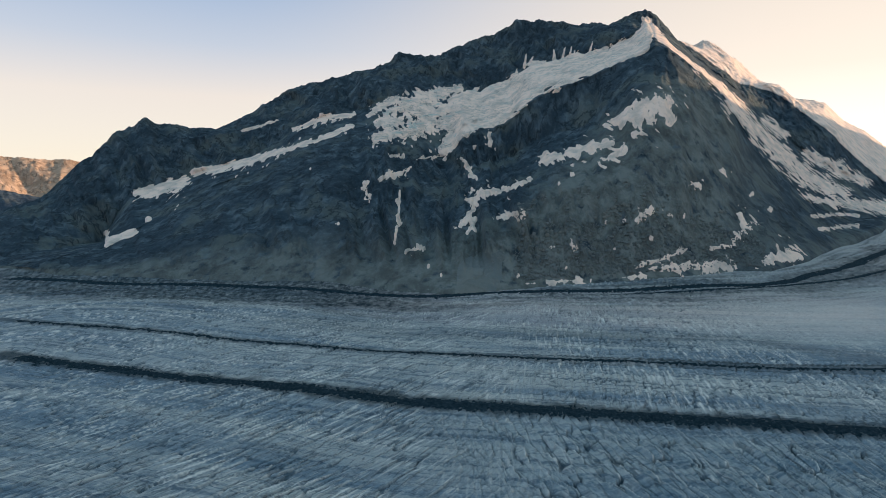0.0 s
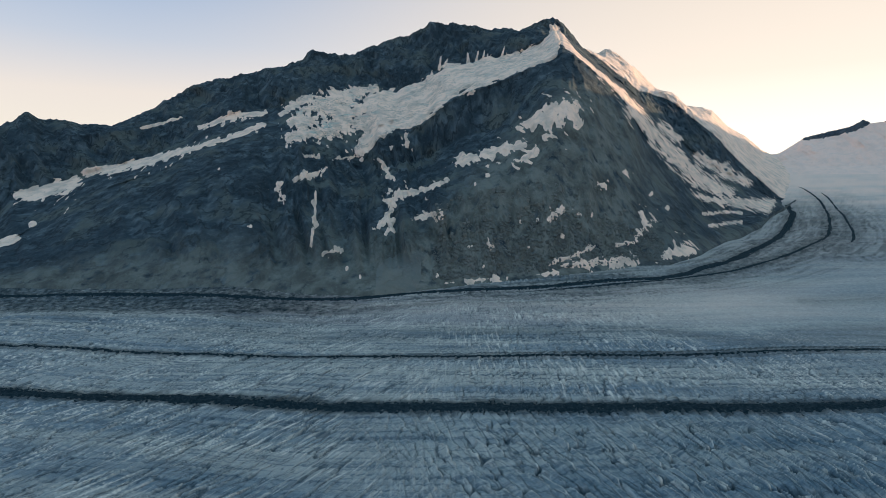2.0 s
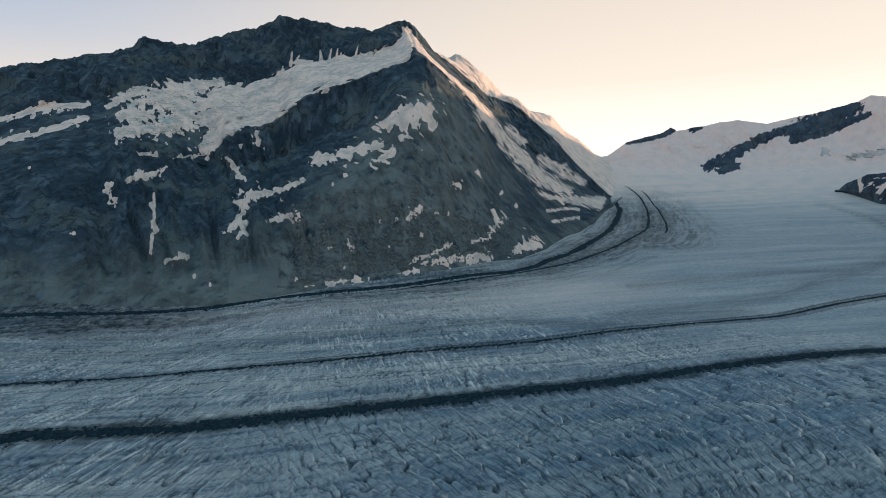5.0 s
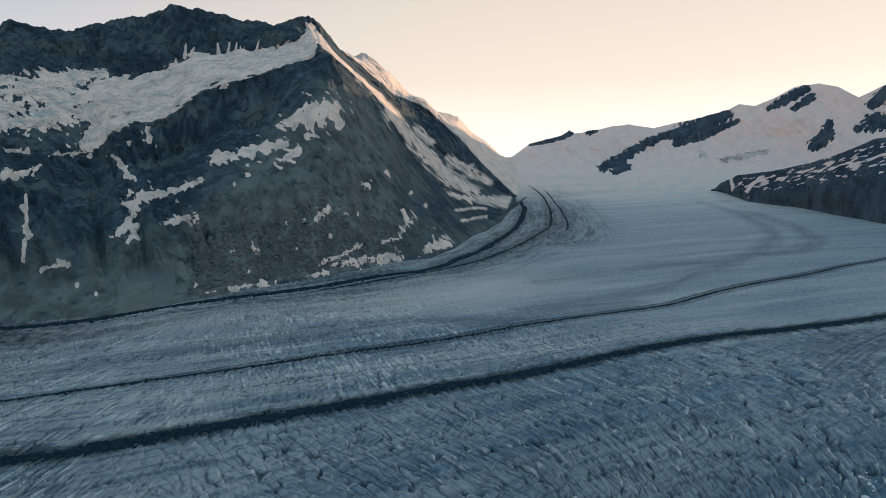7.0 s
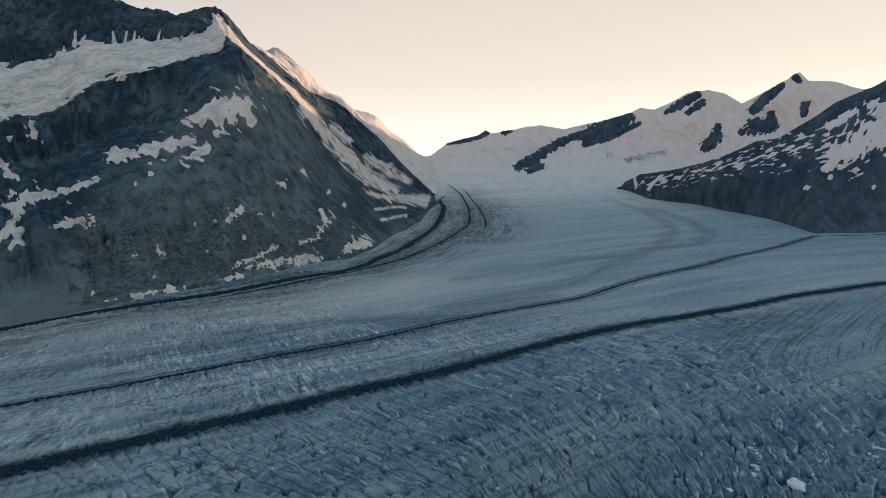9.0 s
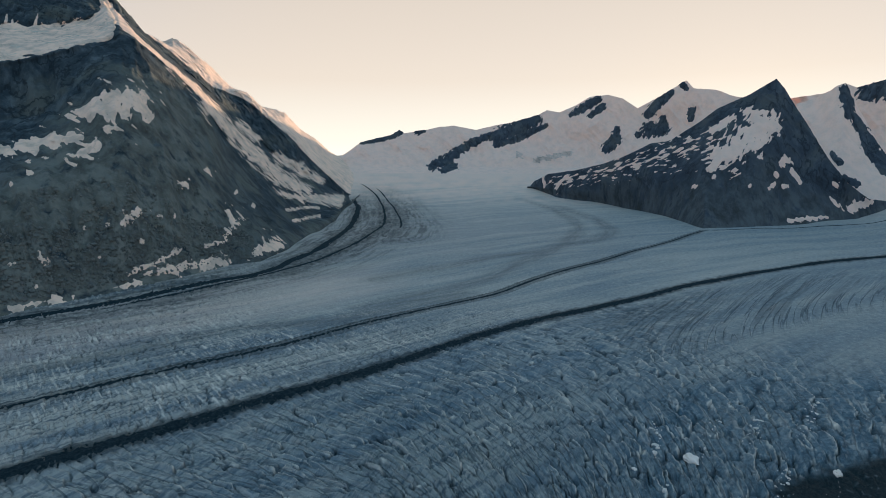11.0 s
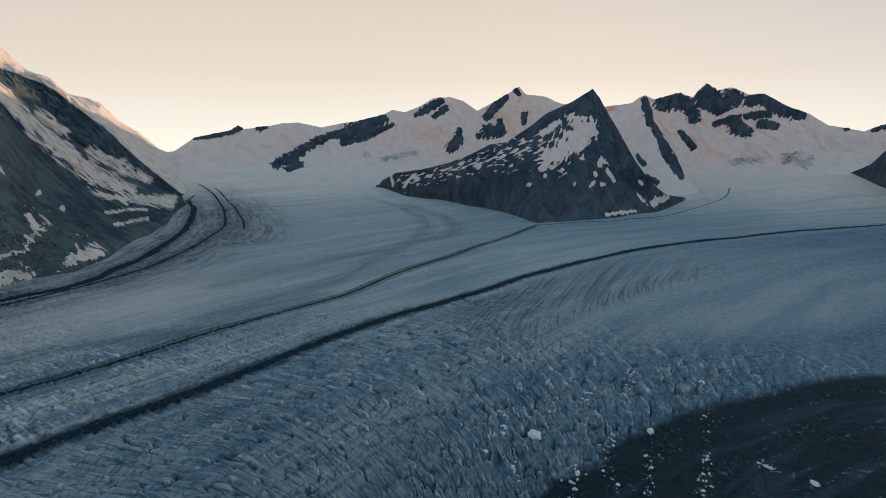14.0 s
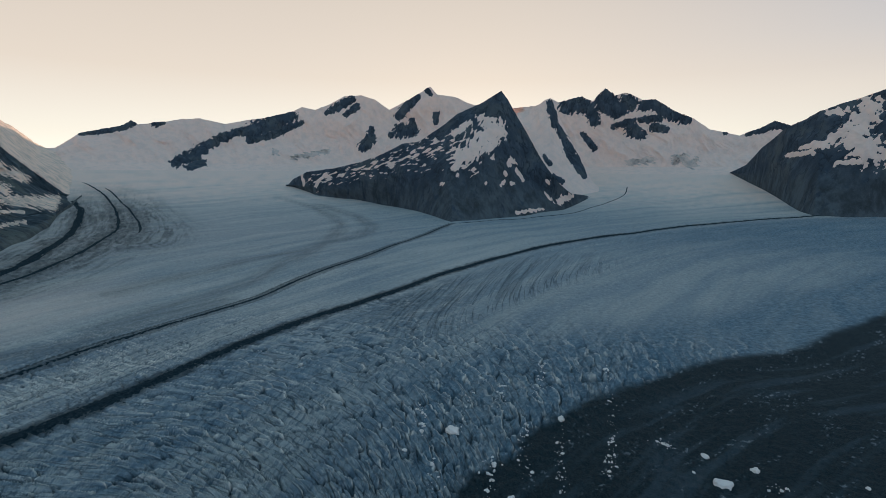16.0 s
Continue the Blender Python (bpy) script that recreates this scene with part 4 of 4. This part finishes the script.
    # darker ice: dirty margin, and the near right side's shade put into colour
    shade_stain = np.clip(0.26 * step(30, -90, n) + 0.20 * step(20, -120, n) * step(-250, 500, x - 0.2 * y) * step(1700, 900, r) + 0.24 * step(30, 80, b) * step(3200, 1200, r) + 0.42 * np.clip(calm, 0, 1) * step(20, 45, b) * step(3300, 2300, r) + 0.6 * step(-20, -130, n) * step(72, 100, b), 0, 1.0)
    shade_stain = np.clip(shade_stain - 0.45 * step(66, 78, b) * step(640, 860, r) * step(2200, 1300, r) * step(125, 112, b) + 0.12 * step(8, 25, b) * step(62, 48, b) * step(950, 600, r) + 0.75 * step(250, 30, edge) * step(68, 80, b), 0, 1)
    shade_stain = shade_stain * (0.8 + (0.5 - 0.35 * step(66, 78, b)) * fbm(s / 200, n / 30, 3, 66)) * (1 - (0.10 * step(10, 22, b) + 0.30 * step(44, 56, b)) * step(72, 60, b) * step(1600, 1100, r))
    keep = wild * (1 - dark)
    return z, s, n, np.clip(crack + 0.38 * bowed * step(0.0, 0.35, perlin(ud / 5 + 0.5 * perlin(x / 40, y / 40, 33), vd / 140, 32)), 0, 1), np.clip(dark, 0, 1), np.maximum(pale * (1 - grit), 0.25 * flecks * grit), np.clip(shade_stain, 0, 1), np.maximum(np.clip(step(2500, 3900, r) + 0.5 * step(2200, 3200, r) * fbm(s / 400, n / 50, 3, 70), 0, 1) * step(24, 33, b), np.maximum(0.14 * step(1150, 2000, r) * step(18, 32, b) * step(76, 58, b) * step(60, 260, n), 0.42 * step(290, 390, n) * step(700, 520, n) * step(-26, -4, b) * step(50, 36, b)) * (0.8 + 0.6 * fbm(s / 260, n / 60, 3, 69))), np.clip(calm, 0, 1), 0.8 * bowed * (1 - dark), wa * keep, wb * keep, wc * keep, wd * keep


def build_ice():
    bearing = np.concatenate([np.arange(-180, -44, 4.0), np.arange(-44, 118.5, 0.085), np.arange(119, 180, 4.0), [180.0]])
    dip = np.arange(34.0, 3.6, -0.082)
    dist = np.concatenate([[0.0, 120, 240, 310], 250 / np.tan(np.radians(dip)), np.geomspace(4050, 9000, 20)])
    bb, rr = np.meshgrid(np.radians(bearing), dist)
    x, y = rr * np.sin(bb), rr * np.cos(bb)
    z, s, n, crack, grit, pale, shade_stain, firn, calm, fd, fa, fb, fc, fw = ice_surface(x, y, True)
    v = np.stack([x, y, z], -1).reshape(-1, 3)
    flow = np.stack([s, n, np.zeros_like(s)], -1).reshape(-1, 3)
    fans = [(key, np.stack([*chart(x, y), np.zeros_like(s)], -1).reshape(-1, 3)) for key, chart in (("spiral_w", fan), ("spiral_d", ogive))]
    shares = [("flow", flow)] + fans + [(key, share.ravel()) for key, share in (("crack", crack), ("grit", grit), ("pale", pale), ("shade_stain", shade_stain), ("firn", firn), ("calm", calm), ("field_d", fd), ("field_a", fa), ("field_b", fb), ("field_c", fc), ("field_w", fw))]
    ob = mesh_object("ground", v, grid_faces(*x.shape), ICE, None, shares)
    return tagged(ob, "wide valley glacier of grey-blue bare summer ice with crevasses", "glacier", kind="structure")


build_ice()


def moraine(points, half, high, seed, label, fray=0.5, taper=60.0):
    """A low debris ridge that rides on the ice along a curve."""
    line = curve(points, 4.0)
    way = np.gradient(line, axis=0)
    way /= np.linalg.norm(way, axis=1)[:, None]
    over = np.linspace(-1.7, 1.7, 29)
    run = np.concatenate([[0], np.cumsum(np.hypot(*np.diff(line, axis=0).T))])
    uu, oo = np.meshgrid(run, over, indexing="ij")
    broad = half * (1 + 0.35 * perlin(uu / 90, 0 * uu + seed, seed))
    x = line[:, :1] - way[:, 1:] * oo * broad
    y = line[:, 1:] + way[:, :1] * oo * broad
    z = ice_surface(x, y)
    body = 1 - np.abs(oo) ** 1.5 + fray * (fbm(uu / 70, oo * broad / 5, 3, seed) + 0.3 * perlin(uu / 24, oo * broad / 4, seed + 2))
    ends = step(0, taper, uu) * step(run[-1], run[-1] - taper, uu)
    z = z + np.clip(body * ends, -0.6, 1) * high - 5.0 * (1 - ends) ** 3 - fray * 0.8 * (1 - ends) + np.where(body > 0, 0.7 * perlin(x / 3.2, y / 3.2, seed + 4), 0)
    ob = mesh_object("moraine", np.stack([x, y, z], -1).reshape(-1, 3), grid_faces(*x.shape), DEBRIS)
    return tagged(ob, label, "moraine", "moraines on the glacier", "structure")


moraine(MORAINE_A, 9.5, 1.3, 11, "broad dark medial moraine of rubble along the ice", 0.55)
moraine(MORAINE_B, 3.6, 0.7, 12, "narrow dark medial moraine of rubble along the ice", 0.6)
moraine(LATERAL_A, 12.0, 1.8, 13, "dark lateral moraine at the foot of the mountain", 1.0)
moraine(LATERAL_B, 5.0, 0.9, 14, "dark curved moraine round the mountain's spur", 0.9, 200.0)
moraine(LATERAL_C, 4.0, 0.7, 15, "short frayed debris band in the glacier's bend", 0.9, 300.0)
moraine(MEDIAL_FAR, 2.8, 1.2, 16, "thin dark debris line on the far ice")

# ---- the great massif across the ice ----
def massif_gully(lv, b):
    """How deeply the rock is carved: cliffs under the hanging ice, smooth scree on the spur and the eastern slope, a snow shelf above."""
    shelf = np.clip(1 - 0.75 * step(3.95, 4.05, lv) * step(5.1, 4.9, lv), 0, 1)
    edge = step(4.05, 3.9, lv)
    spur_side = step(5, 14, b + 3.0 * (lv - 2.5)) * edge
    east_side = step(-6, -13, b) * edge
    return shelf * (1 - 0.65 * np.maximum(spur_side, east_side))


massif = Slope(MASSIF, MASSIF_ROWS, -42.0, 41.6, 0.105, massif_gully, 1.0, 50)
b_at, up_at = massif.chart[0], massif.level
spur = step(-40, 60, (b_at - 6) * 22 - massif.chart[1] * 0.72 + 60) * step(34, 27, b_at)
talus = np.clip(step(2.1, 1.1, up_at) + spur * step(4.0, 3.4, up_at) * 0.9, 0, 1) * step(4.05, 3.9, up_at) * (1 - 0.45 * step(25, 31, b_at)) * (1 - 0.2 * step(2, -8, b_at))
tagged(massif.build("mountain", ROCK, talus, (("scree_foot", 2.0), ("rock_face", 4.0), ("high_shelf", 5.0), ("summit_wall", 7.0), ("back_slope", 9.0))), "great dark rock massif with gullies and scree above the glacier", "mountain")


def snow(slope, name, strokes, label, group="", seed=0, material=None, thick=2.6, rough=0.5, bias=0.0, bare=0.0, where=None, rise=5.0, grain=26.0, most=5, kind="", drawn=0.7, slant=0.45):
    mask = stroke_mask(slope.chart, strokes, seed, rough, bias - 0.1, grain, drawn, slant)
    if where is not None:
        mask = np.where(where, mask, -9)
    for ob in slope.sheet(name, mask, material or SNOW, thick, rise, bare, most):
        tagged(ob, label, name.replace("_", " "), group, kind)


snow(massif, "scree_fan", FAN, "pale smooth scree fan at the mountain's foot", "", 70, SCREE, 3.0, 0.4, 0, 0, None, 4.0, 60.0, 1)
high_ground = massif.level > 3.9
q_at, h_at = np.radians(b_at) * massif.chart[2], massif.chart[1]
shelf_snow = np.minimum((up_at - 4.01) * 7, (5.02 - up_at) * 7) + 1.5 * fbm((q_at + 0.45 * h_at) / 75, (h_at - 0.45 * q_at) / 24, 3, 62, 0.55) - 3.5 * step(2.5, -1.5, b_at) - 6 * step(20.0, 21.0, b_at)
hole = stroke_mask(massif.chart, HOLE, 68, 0.7)
shelf_snow = shelf_snow - 2.5 * np.clip(hole, 0, 1)
for name, kept, label in (("hanging_glacier", shelf_snow, "grey-white hanging glacier on the massif's high shelf"),):
    for ob in massif.sheet(name, np.where(high_ground & (b_at > -3) & (b_at < 21.2), np.clip(kept, -1, 1), -9), SNOW, 6.0, 8.0, 0.7, 2, 30):
        tagged(ob, label, "hanging glacier", "hanging glaciers")
snow(massif, "hanging_glacier", HANGING, "blue-grey ice tongue hanging over the rock wall", "hanging glaciers", 60, None, 6.0, 0.55, 0, 1.0, high_ground, 9.0, 26.0, 1)
snow(massif, "hanging_glacier", HANGING2, "broken hanging glacier with bare blue ice", "hanging glaciers", 61, None, 5.0, 1.1, 0, 1.0, high_ground & (hole < 0.1), 9.0, 40.0, 4, "", 0.5, 0.9)
for k, s in enumerate(STREAKS):
    top, low = s
    snow(massif, "snow_streak", [[(top[0] + 0.25 * math.sin(2.3 * k), top[1] - 8 * (k % 3), 2.6), (low[0], low[1] - 10, 8.5)]], "narrow snow streak in a steep rock couloir", "snow streaks under the ridge", 100 + k, where=high_ground)
for k, s in enumerate(BAND + LOWBAND):
    snow(massif, "snow_band", [s], "long slanting snow band on a rock ledge", "snow bands", 130 + k, rough=0.95, bias=-0.08, grain=34.0, drawn=1.5, slant=0.35)
for k, s in enumerate(FACE):
    snow(massif, "snow_patch", [s], "small dusty snow patch lying on the rock face, evening peach in its colour", "snow patches on the massif", 160 + k, rough=1.15, bias=-0.38 if s[0][0] < 10 and s[0][1] < 350 else -0.2 if s[0][1] < 350 else -0.05, grain=28.0, drawn=0.6, slant=-0.6 if s[0][0] < 22.5 else 0.7)
for k, s in enumerate(SPECKS):
    snow(massif, "snow_patch", [s], "small dusty snow patch lying on the rock face, evening peach in its colour", "snow patches on the massif", 240 + k, rough=0.9, grain=20.0, most=1, slant=-0.6 if s[0][0] < 22.5 else 0.7)
snow(massif, "snow_flecks", [[(b, h, w * 2.6) for b, h, w in s] for s in FACE + BAND + HANGING2], "scattered snow flecks on ledges round the snow patches", "", 215, rough=1.7, bias=-0.85, grain=30.0, most=0, kind="stuff", drawn=0.8, slant=0.6, where=massif.level < 5.0)
snow(massif, "snow_gully", GULLY, "steep dirty snow gully beside the rock spur", "snow gullies", 220, rough=1.6, bias=-0.2, bare=0.6, where=massif.level < 5.6, grain=40.0, drawn=0.42, slant=1.2)
veil = np.where((massif.level > 5.85) & (massif.level <= 7.05), step(22.2, 23.2, b_at) * 2 - 0.7 + 0.5 * fbm(b_at * 3, massif.chart[1] / 40, 3, 225), -9)
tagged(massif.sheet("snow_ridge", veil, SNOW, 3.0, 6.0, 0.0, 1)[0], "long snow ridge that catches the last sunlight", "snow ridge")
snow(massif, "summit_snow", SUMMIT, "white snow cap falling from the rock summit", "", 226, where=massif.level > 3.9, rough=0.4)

# ---- the far ring of snow mountains ----
def far_gully(lv, b):
    return 1.2 * step(1.2, 2.6, lv) * (1 - 0.6 * step(3.4, 4.0, lv))


RING = []
for name, crest, seed, label in (("snow_mountain", [(36.2, 4516, 384)] + WALL_SADDLE, 300, "low snow ridge beside the bright saddle"), ("snow_mountain", WALL_DOME, 310, "rounded snow dome with dark rock ribs"),
                                 ("snow_mountain", WALL_HORN, 320, "sharp snow horn above the firn basin"), ("snow_mountain", WALL_BASIN, 330, "long snow wall with rock towers above the basin")):
    side = Slope(wall_lines(crest), (4, 20, 55, 60, 6), crest[0][0], crest[-1][0], 0.075, far_gully, 0.5, 300)
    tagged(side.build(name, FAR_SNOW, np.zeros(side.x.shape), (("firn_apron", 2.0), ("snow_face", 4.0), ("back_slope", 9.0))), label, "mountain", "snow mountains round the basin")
    RING.append(side)
for side, strokes, seed in ((RING[0], ROCKS_SADDLE, 340), (RING[1], ROCKS_DOME, 350), (RING[2], ROCKS_HORN, 370), (RING[3], ROCKS_BASIN, 390)):
    for k, s in enumerate(strokes):
        snow(side, "rock_outcrop", [s], "dark rock outcrop breaking through the snow wall", "rock outcrops in the snow", seed + k, FAR_ROCK, 8.0, 0.75, 0.12, 0.0, None, 12.0, 26.0, 3, "", 0.7, -0.5)

for side, strokes in ((RING[1], ICEFALL_DOME), (RING[3], ICEFALL_BASIN)):
    for k, s in enumerate(strokes):
        snow(side, "icefall", [s], "grey crevassed icefall in the firn slope", "icefalls under the snow walls", 415 + k, CREVASSED, 1.5, 1.2, 0, 1.0, None, 4.0, 30.0, 2, "", 1.6, -0.3)
spine = Slope(SPINE, (4, 45, 6), SPINE_CREST[0][0] + 0.05, SPINE_CREST[-1][0] - 0.05, 0.06, lambda lv, b: 0.6 + 0 * lv, 0.6, 420)
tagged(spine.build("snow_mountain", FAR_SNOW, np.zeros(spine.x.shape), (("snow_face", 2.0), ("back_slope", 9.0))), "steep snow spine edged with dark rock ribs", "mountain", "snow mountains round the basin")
for k, s in enumerate(SPINE_ROCKS):
    snow(spine, "rock_outcrop", [s], "dark rock rib along the snow spine", "rock outcrops in the snow", 425 + k, FAR_ROCK, 8.0, 0.9, 0.15, 0.0, None, 12.0, 26.0, 3, "", 0.6, 0.5)
pyramid = Slope(PYRAMID, (5, 70, 70, 8), P2CREST[0][0] + 0.1, 90.9, 0.075, lambda lv, b: 0.8 + 0 * lv, 0.42, 430)
tagged(pyramid.build("mountain", FAR_ROCK, step(2.1, 1.2, pyramid.level), (("rock_foot", 2.0), ("rock_face", 3.0), ("back_slope", 9.0))), "dark pointed rock pyramid between two arms of ice", "mountain")
for k, s in enumerate(P2SNOW):
    snow(pyramid, "snow_field", [s], "snow field on the pyramid's rock flank", "snow on the pyramid", 440 + k, FAR_SNOW, rough=1.2, bias=-0.08, drawn=0.6, grain=30.0, slant=-0.5 if s[0][0] < 80 else 0.6)
snow(pyramid, "snow_flecks", P2SPECK, "scattered snow flecks on rock ledges", "", 460, FAR_SNOW, rough=1.7, bias=-0.95, grain=26.0, most=0, kind="stuff", drawn=1.7, slant=0.35)
shoulder = Slope(SHOULDER, (5, 60, 60, 8), P3CREST[0][0] + 0.1, 120.5, 0.11, lambda lv, b: 0.8 + 0 * lv, 0.5, 470)
tagged(shoulder.build("mountain", FAR_ROCK, step(2.1, 1.2, shoulder.level), (("rock_foot", 2.0), ("rock_face", 3.0), ("back_slope", 9.0))), "dark rock shoulder streaked with thin snow", "mountain")
for k, s in enumerate(P3SNOW):
    snow(shoulder, "snow_field", [s], "streaky snow field on the rock shoulder", "snow on the shoulder", 480 + k, FAR_SNOW, rough=1.3, drawn=0.9)


def plain_ridge(name, crest, material, label, seed):
    low = [(b, d - 700, -60) for b, d, h in crest]
    back = [(b, d + 300, -60) for b, d, h in crest]
    side = Slope([low, [(b, d - 650, 0) for b, d, h in crest], crest, back], (3, 40, 5), crest[0][0], crest[-1][0], 0.11, lambda lv, b: 0.6 + 0 * lv, 1.8, seed)
    return tagged(side.build(name, material, np.zeros(side.x.shape), (("slope", 2.0), ("back_slope", 9.0))), label, "mountain")


plain_ridge("far_mountain", GLOW, GLOW_ROCK, "distant rock peaks, the orange of the last sun put into their colour", 500)
plain_ridge("far_hill", HILL, FAR_ROCK, "dark rounded hill far down the valley", 510)


# ---- loose ice and boulders ----
def ice_block(bearing, dist, wide, flat, turn, seed):
    """A weathered, faceted block of clean ice that stands on the debris."""
    bm = bmesh.new()
    bmesh.ops.create_icosphere(bm, subdivisions=3, radius=1.0)
    for v in bm.verts:
        p = v.co.copy()
        k = 1 + 0.45 * noise.noise(p * 1.3 + Vector((seed * 7.1, 0, 0))) + 0.22 * noise.noise(p * 3.4 + Vector((0, seed * 3.3, 0)))
        p *= k
        p.x, p.y, p.z = p.x * wide, p.y * wide * flat, max(p.z, -0.25) * wide * 0.62
        v.co = p
    me = bpy.data.meshes.new("ice_block")
    bm.to_mesh(me)
    bm.free()
    me.materials.append(CLEAN_ICE)
    x, y = dist * math.sin(radians(bearing)), dist * math.cos(radians(bearing))
    ob = new("ice_block", me)
    ob.matrix_world = pose(x, y, float(ice_surface(np.array([x]), np.array([y]))[0]) - 0.3, 0, 0, turn)
    return ob


BLOCKS = [(88.5, 534, 5.6), (76.5, 497, 7.3), (73.1, 517, 4.3), (102.8, 527, 5.0), (104.7, 483, 7.1), (107.2, 520, 4.9), (98.9, 533, 2.8), (98.3, 537, 2.2), (92.9, 701, 4.4), (82.3, 618, 3.2), (93.9, 515, 2.7), (81.3, 441, 2.8), (80.5, 406, 3.0), (83.3, 398, 3.7), (86.4, 669, 4.2), (78.0, 558, 3.5), (115.7, 541, 2.8), (71.2, 460, 2.4), (108.5, 494, 2.1), (101.9, 493, 2.1)]
for k, (b, d, w) in enumerate(BLOCKS):
    tagged(ice_block(b, d, w, 0.55 + 0.3 * ((k * 37) % 10) / 10, (k * 67) % 180, k), "clean white ice block on dark glacier debris" if b > 78 else "clean white ice block among crevassed ice", "ice block", "ice blocks on the glacier")


def boulder_field():
    """Blocky rubble at the foot of the rock spur, as one spread of stones."""
    rng = np.random.default_rng(5)
    fit = np.argwhere((up_at > 1.03) & (up_at < 2.0) & (b_at > 7.5) & (b_at < 31) & (fbm(b_at * 1.1, massif.chart[1] / 45, 3, 90) + 0.75 * step(1.9, 1.1, up_at) > 0.22))
    pick = fit[rng.choice(len(fit), 4200)]
    t = (1 + 5 ** 0.5) / 2
    base = np.array([(-1, t, 0), (1, t, 0), (-1, -t, 0), (1, -t, 0), (0, -1, t), (0, 1, t), (0, -1, -t), (0, 1, -t), (t, 0, -1), (t, 0, 1), (-t, 0, -1), (-t, 0, 1)]) / 1.9
    tri = np.array([(0, 11, 5), (0, 5, 1), (0, 1, 7), (0, 7, 10), (0, 10, 11), (1, 5, 9), (5, 11, 4), (11, 10, 2), (10, 7, 6), (7, 1, 8), (3, 9, 4), (3, 4, 2), (3, 2, 6), (3, 6, 8), (3, 8, 9), (4, 9, 5), (2, 4, 11), (6, 2, 10), (8, 6, 7), (9, 8, 1)])
    size = 1.3 + 3.6 * rng.random(len(pick)) ** 3
    at = np.stack([massif.x[pick[:, 0], pick[:, 1]], massif.y[pick[:, 0], pick[:, 1]], massif.z[pick[:, 0], pick[:, 1]]], -1) + rng.normal(0, 1.2, (len(pick), 3)) * (1, 1, 0)
    shape = base[None] * (1 + 0.45 * (rng.random((len(pick), 12, 1)) - 0.5)) * (0.7 + 0.7 * rng.random((len(pick), 1, 3)))
    v = (shape * size[:, None, None] + at[:, None] + (0, 0, 0.5)).reshape(-1, 3)
    f = (tri[None] + 12 * np.arange(len(pick))[:, None, None]).reshape(-1, 3)
    ob = mesh_object("boulders", v, f, SCREE, None, [("scree", np.zeros(len(v)))], False)
    return tagged(ob, "blocky grey boulders strewn over the spur's foot", "boulders", kind="stuff")


boulder_field()


# trails of ice rubble that cross the dark debris: (bearing, distance) along each
TRAILS = [[(92.9, 712), (93.3, 618), (93.9, 521), (93.5, 455)], [(86.3, 711), (86.0, 630), (85.4, 587)], [(82.3, 632), (81.7, 559), (82.1, 525)], [(78.3, 602), (77.8, 548), (77.2, 497)], [(73.0, 561), (73.4, 497)], [(88.5, 537), (88.4, 473), (89.1, 417)], [(97.8, 537), (99.9, 532)], [(80.9, 462), (80.9, 416), (80.3, 392)], [(74.2, 459), (74.6, 394)], [(84.6, 529), (84.4, 466), (85.7, 422)], [(108.3, 497), (110.1, 500)]]


def ice_rubble():
    rng = np.random.default_rng(9)
    at = []
    for trail in TRAILS:
        line = curve(trail, 1.5)
        for p in line[rng.choice(len(line), 12 + len(line) // 2)]:
            at.append(p + rng.normal(0, 3.4, 2))
    at = np.array(at)
    z = ice_surface(at[:, 0], at[:, 1])
    t = (1 + 5 ** 0.5) / 2
    base = np.array([(-1, t, 0), (1, t, 0), (-1, -t, 0), (1, -t, 0), (0, -1, t), (0, 1, t), (0, -1, -t), (0, 1, -t), (t, 0, -1), (t, 0, 1), (-t, 0, -1), (-t, 0, 1)]) / 1.9
    tri = np.array([(0, 11, 5), (0, 5, 1), (0, 1, 7), (0, 7, 10), (0, 10, 11), (1, 5, 9), (5, 11, 4), (11, 10, 2), (10, 7, 6), (7, 1, 8), (3, 9, 4), (3, 4, 2), (3, 2, 6), (3, 6, 8), (3, 8, 9), (4, 9, 5), (2, 4, 11), (6, 2, 10), (8, 6, 7), (9, 8, 1)])
    size = 0.35 + 1.6 * rng.random(len(at)) ** 4
    shape = base[None] * (1 + 0.5 * (rng.random((len(at), 12, 1)) - 0.5)) * (0.6 + 0.9 * rng.random((len(at), 1, 3)))
    v = (shape * size[:, None, None] + np.stack([at[:, 0], at[:, 1], z], -1)[:, None]).reshape(-1, 3)
    f = (tri[None] + 12 * np.arange(len(at))[:, None, None]).reshape(-1, 3)
    ob = mesh_object("ice_rubble", v, f, CLEAN_ICE, None, [("bare", np.zeros(len(v)))], False)
    return tagged(ob, "trails of small white ice rubble across the debris", "ice rubble", kind="stuff")


ice_rubble()
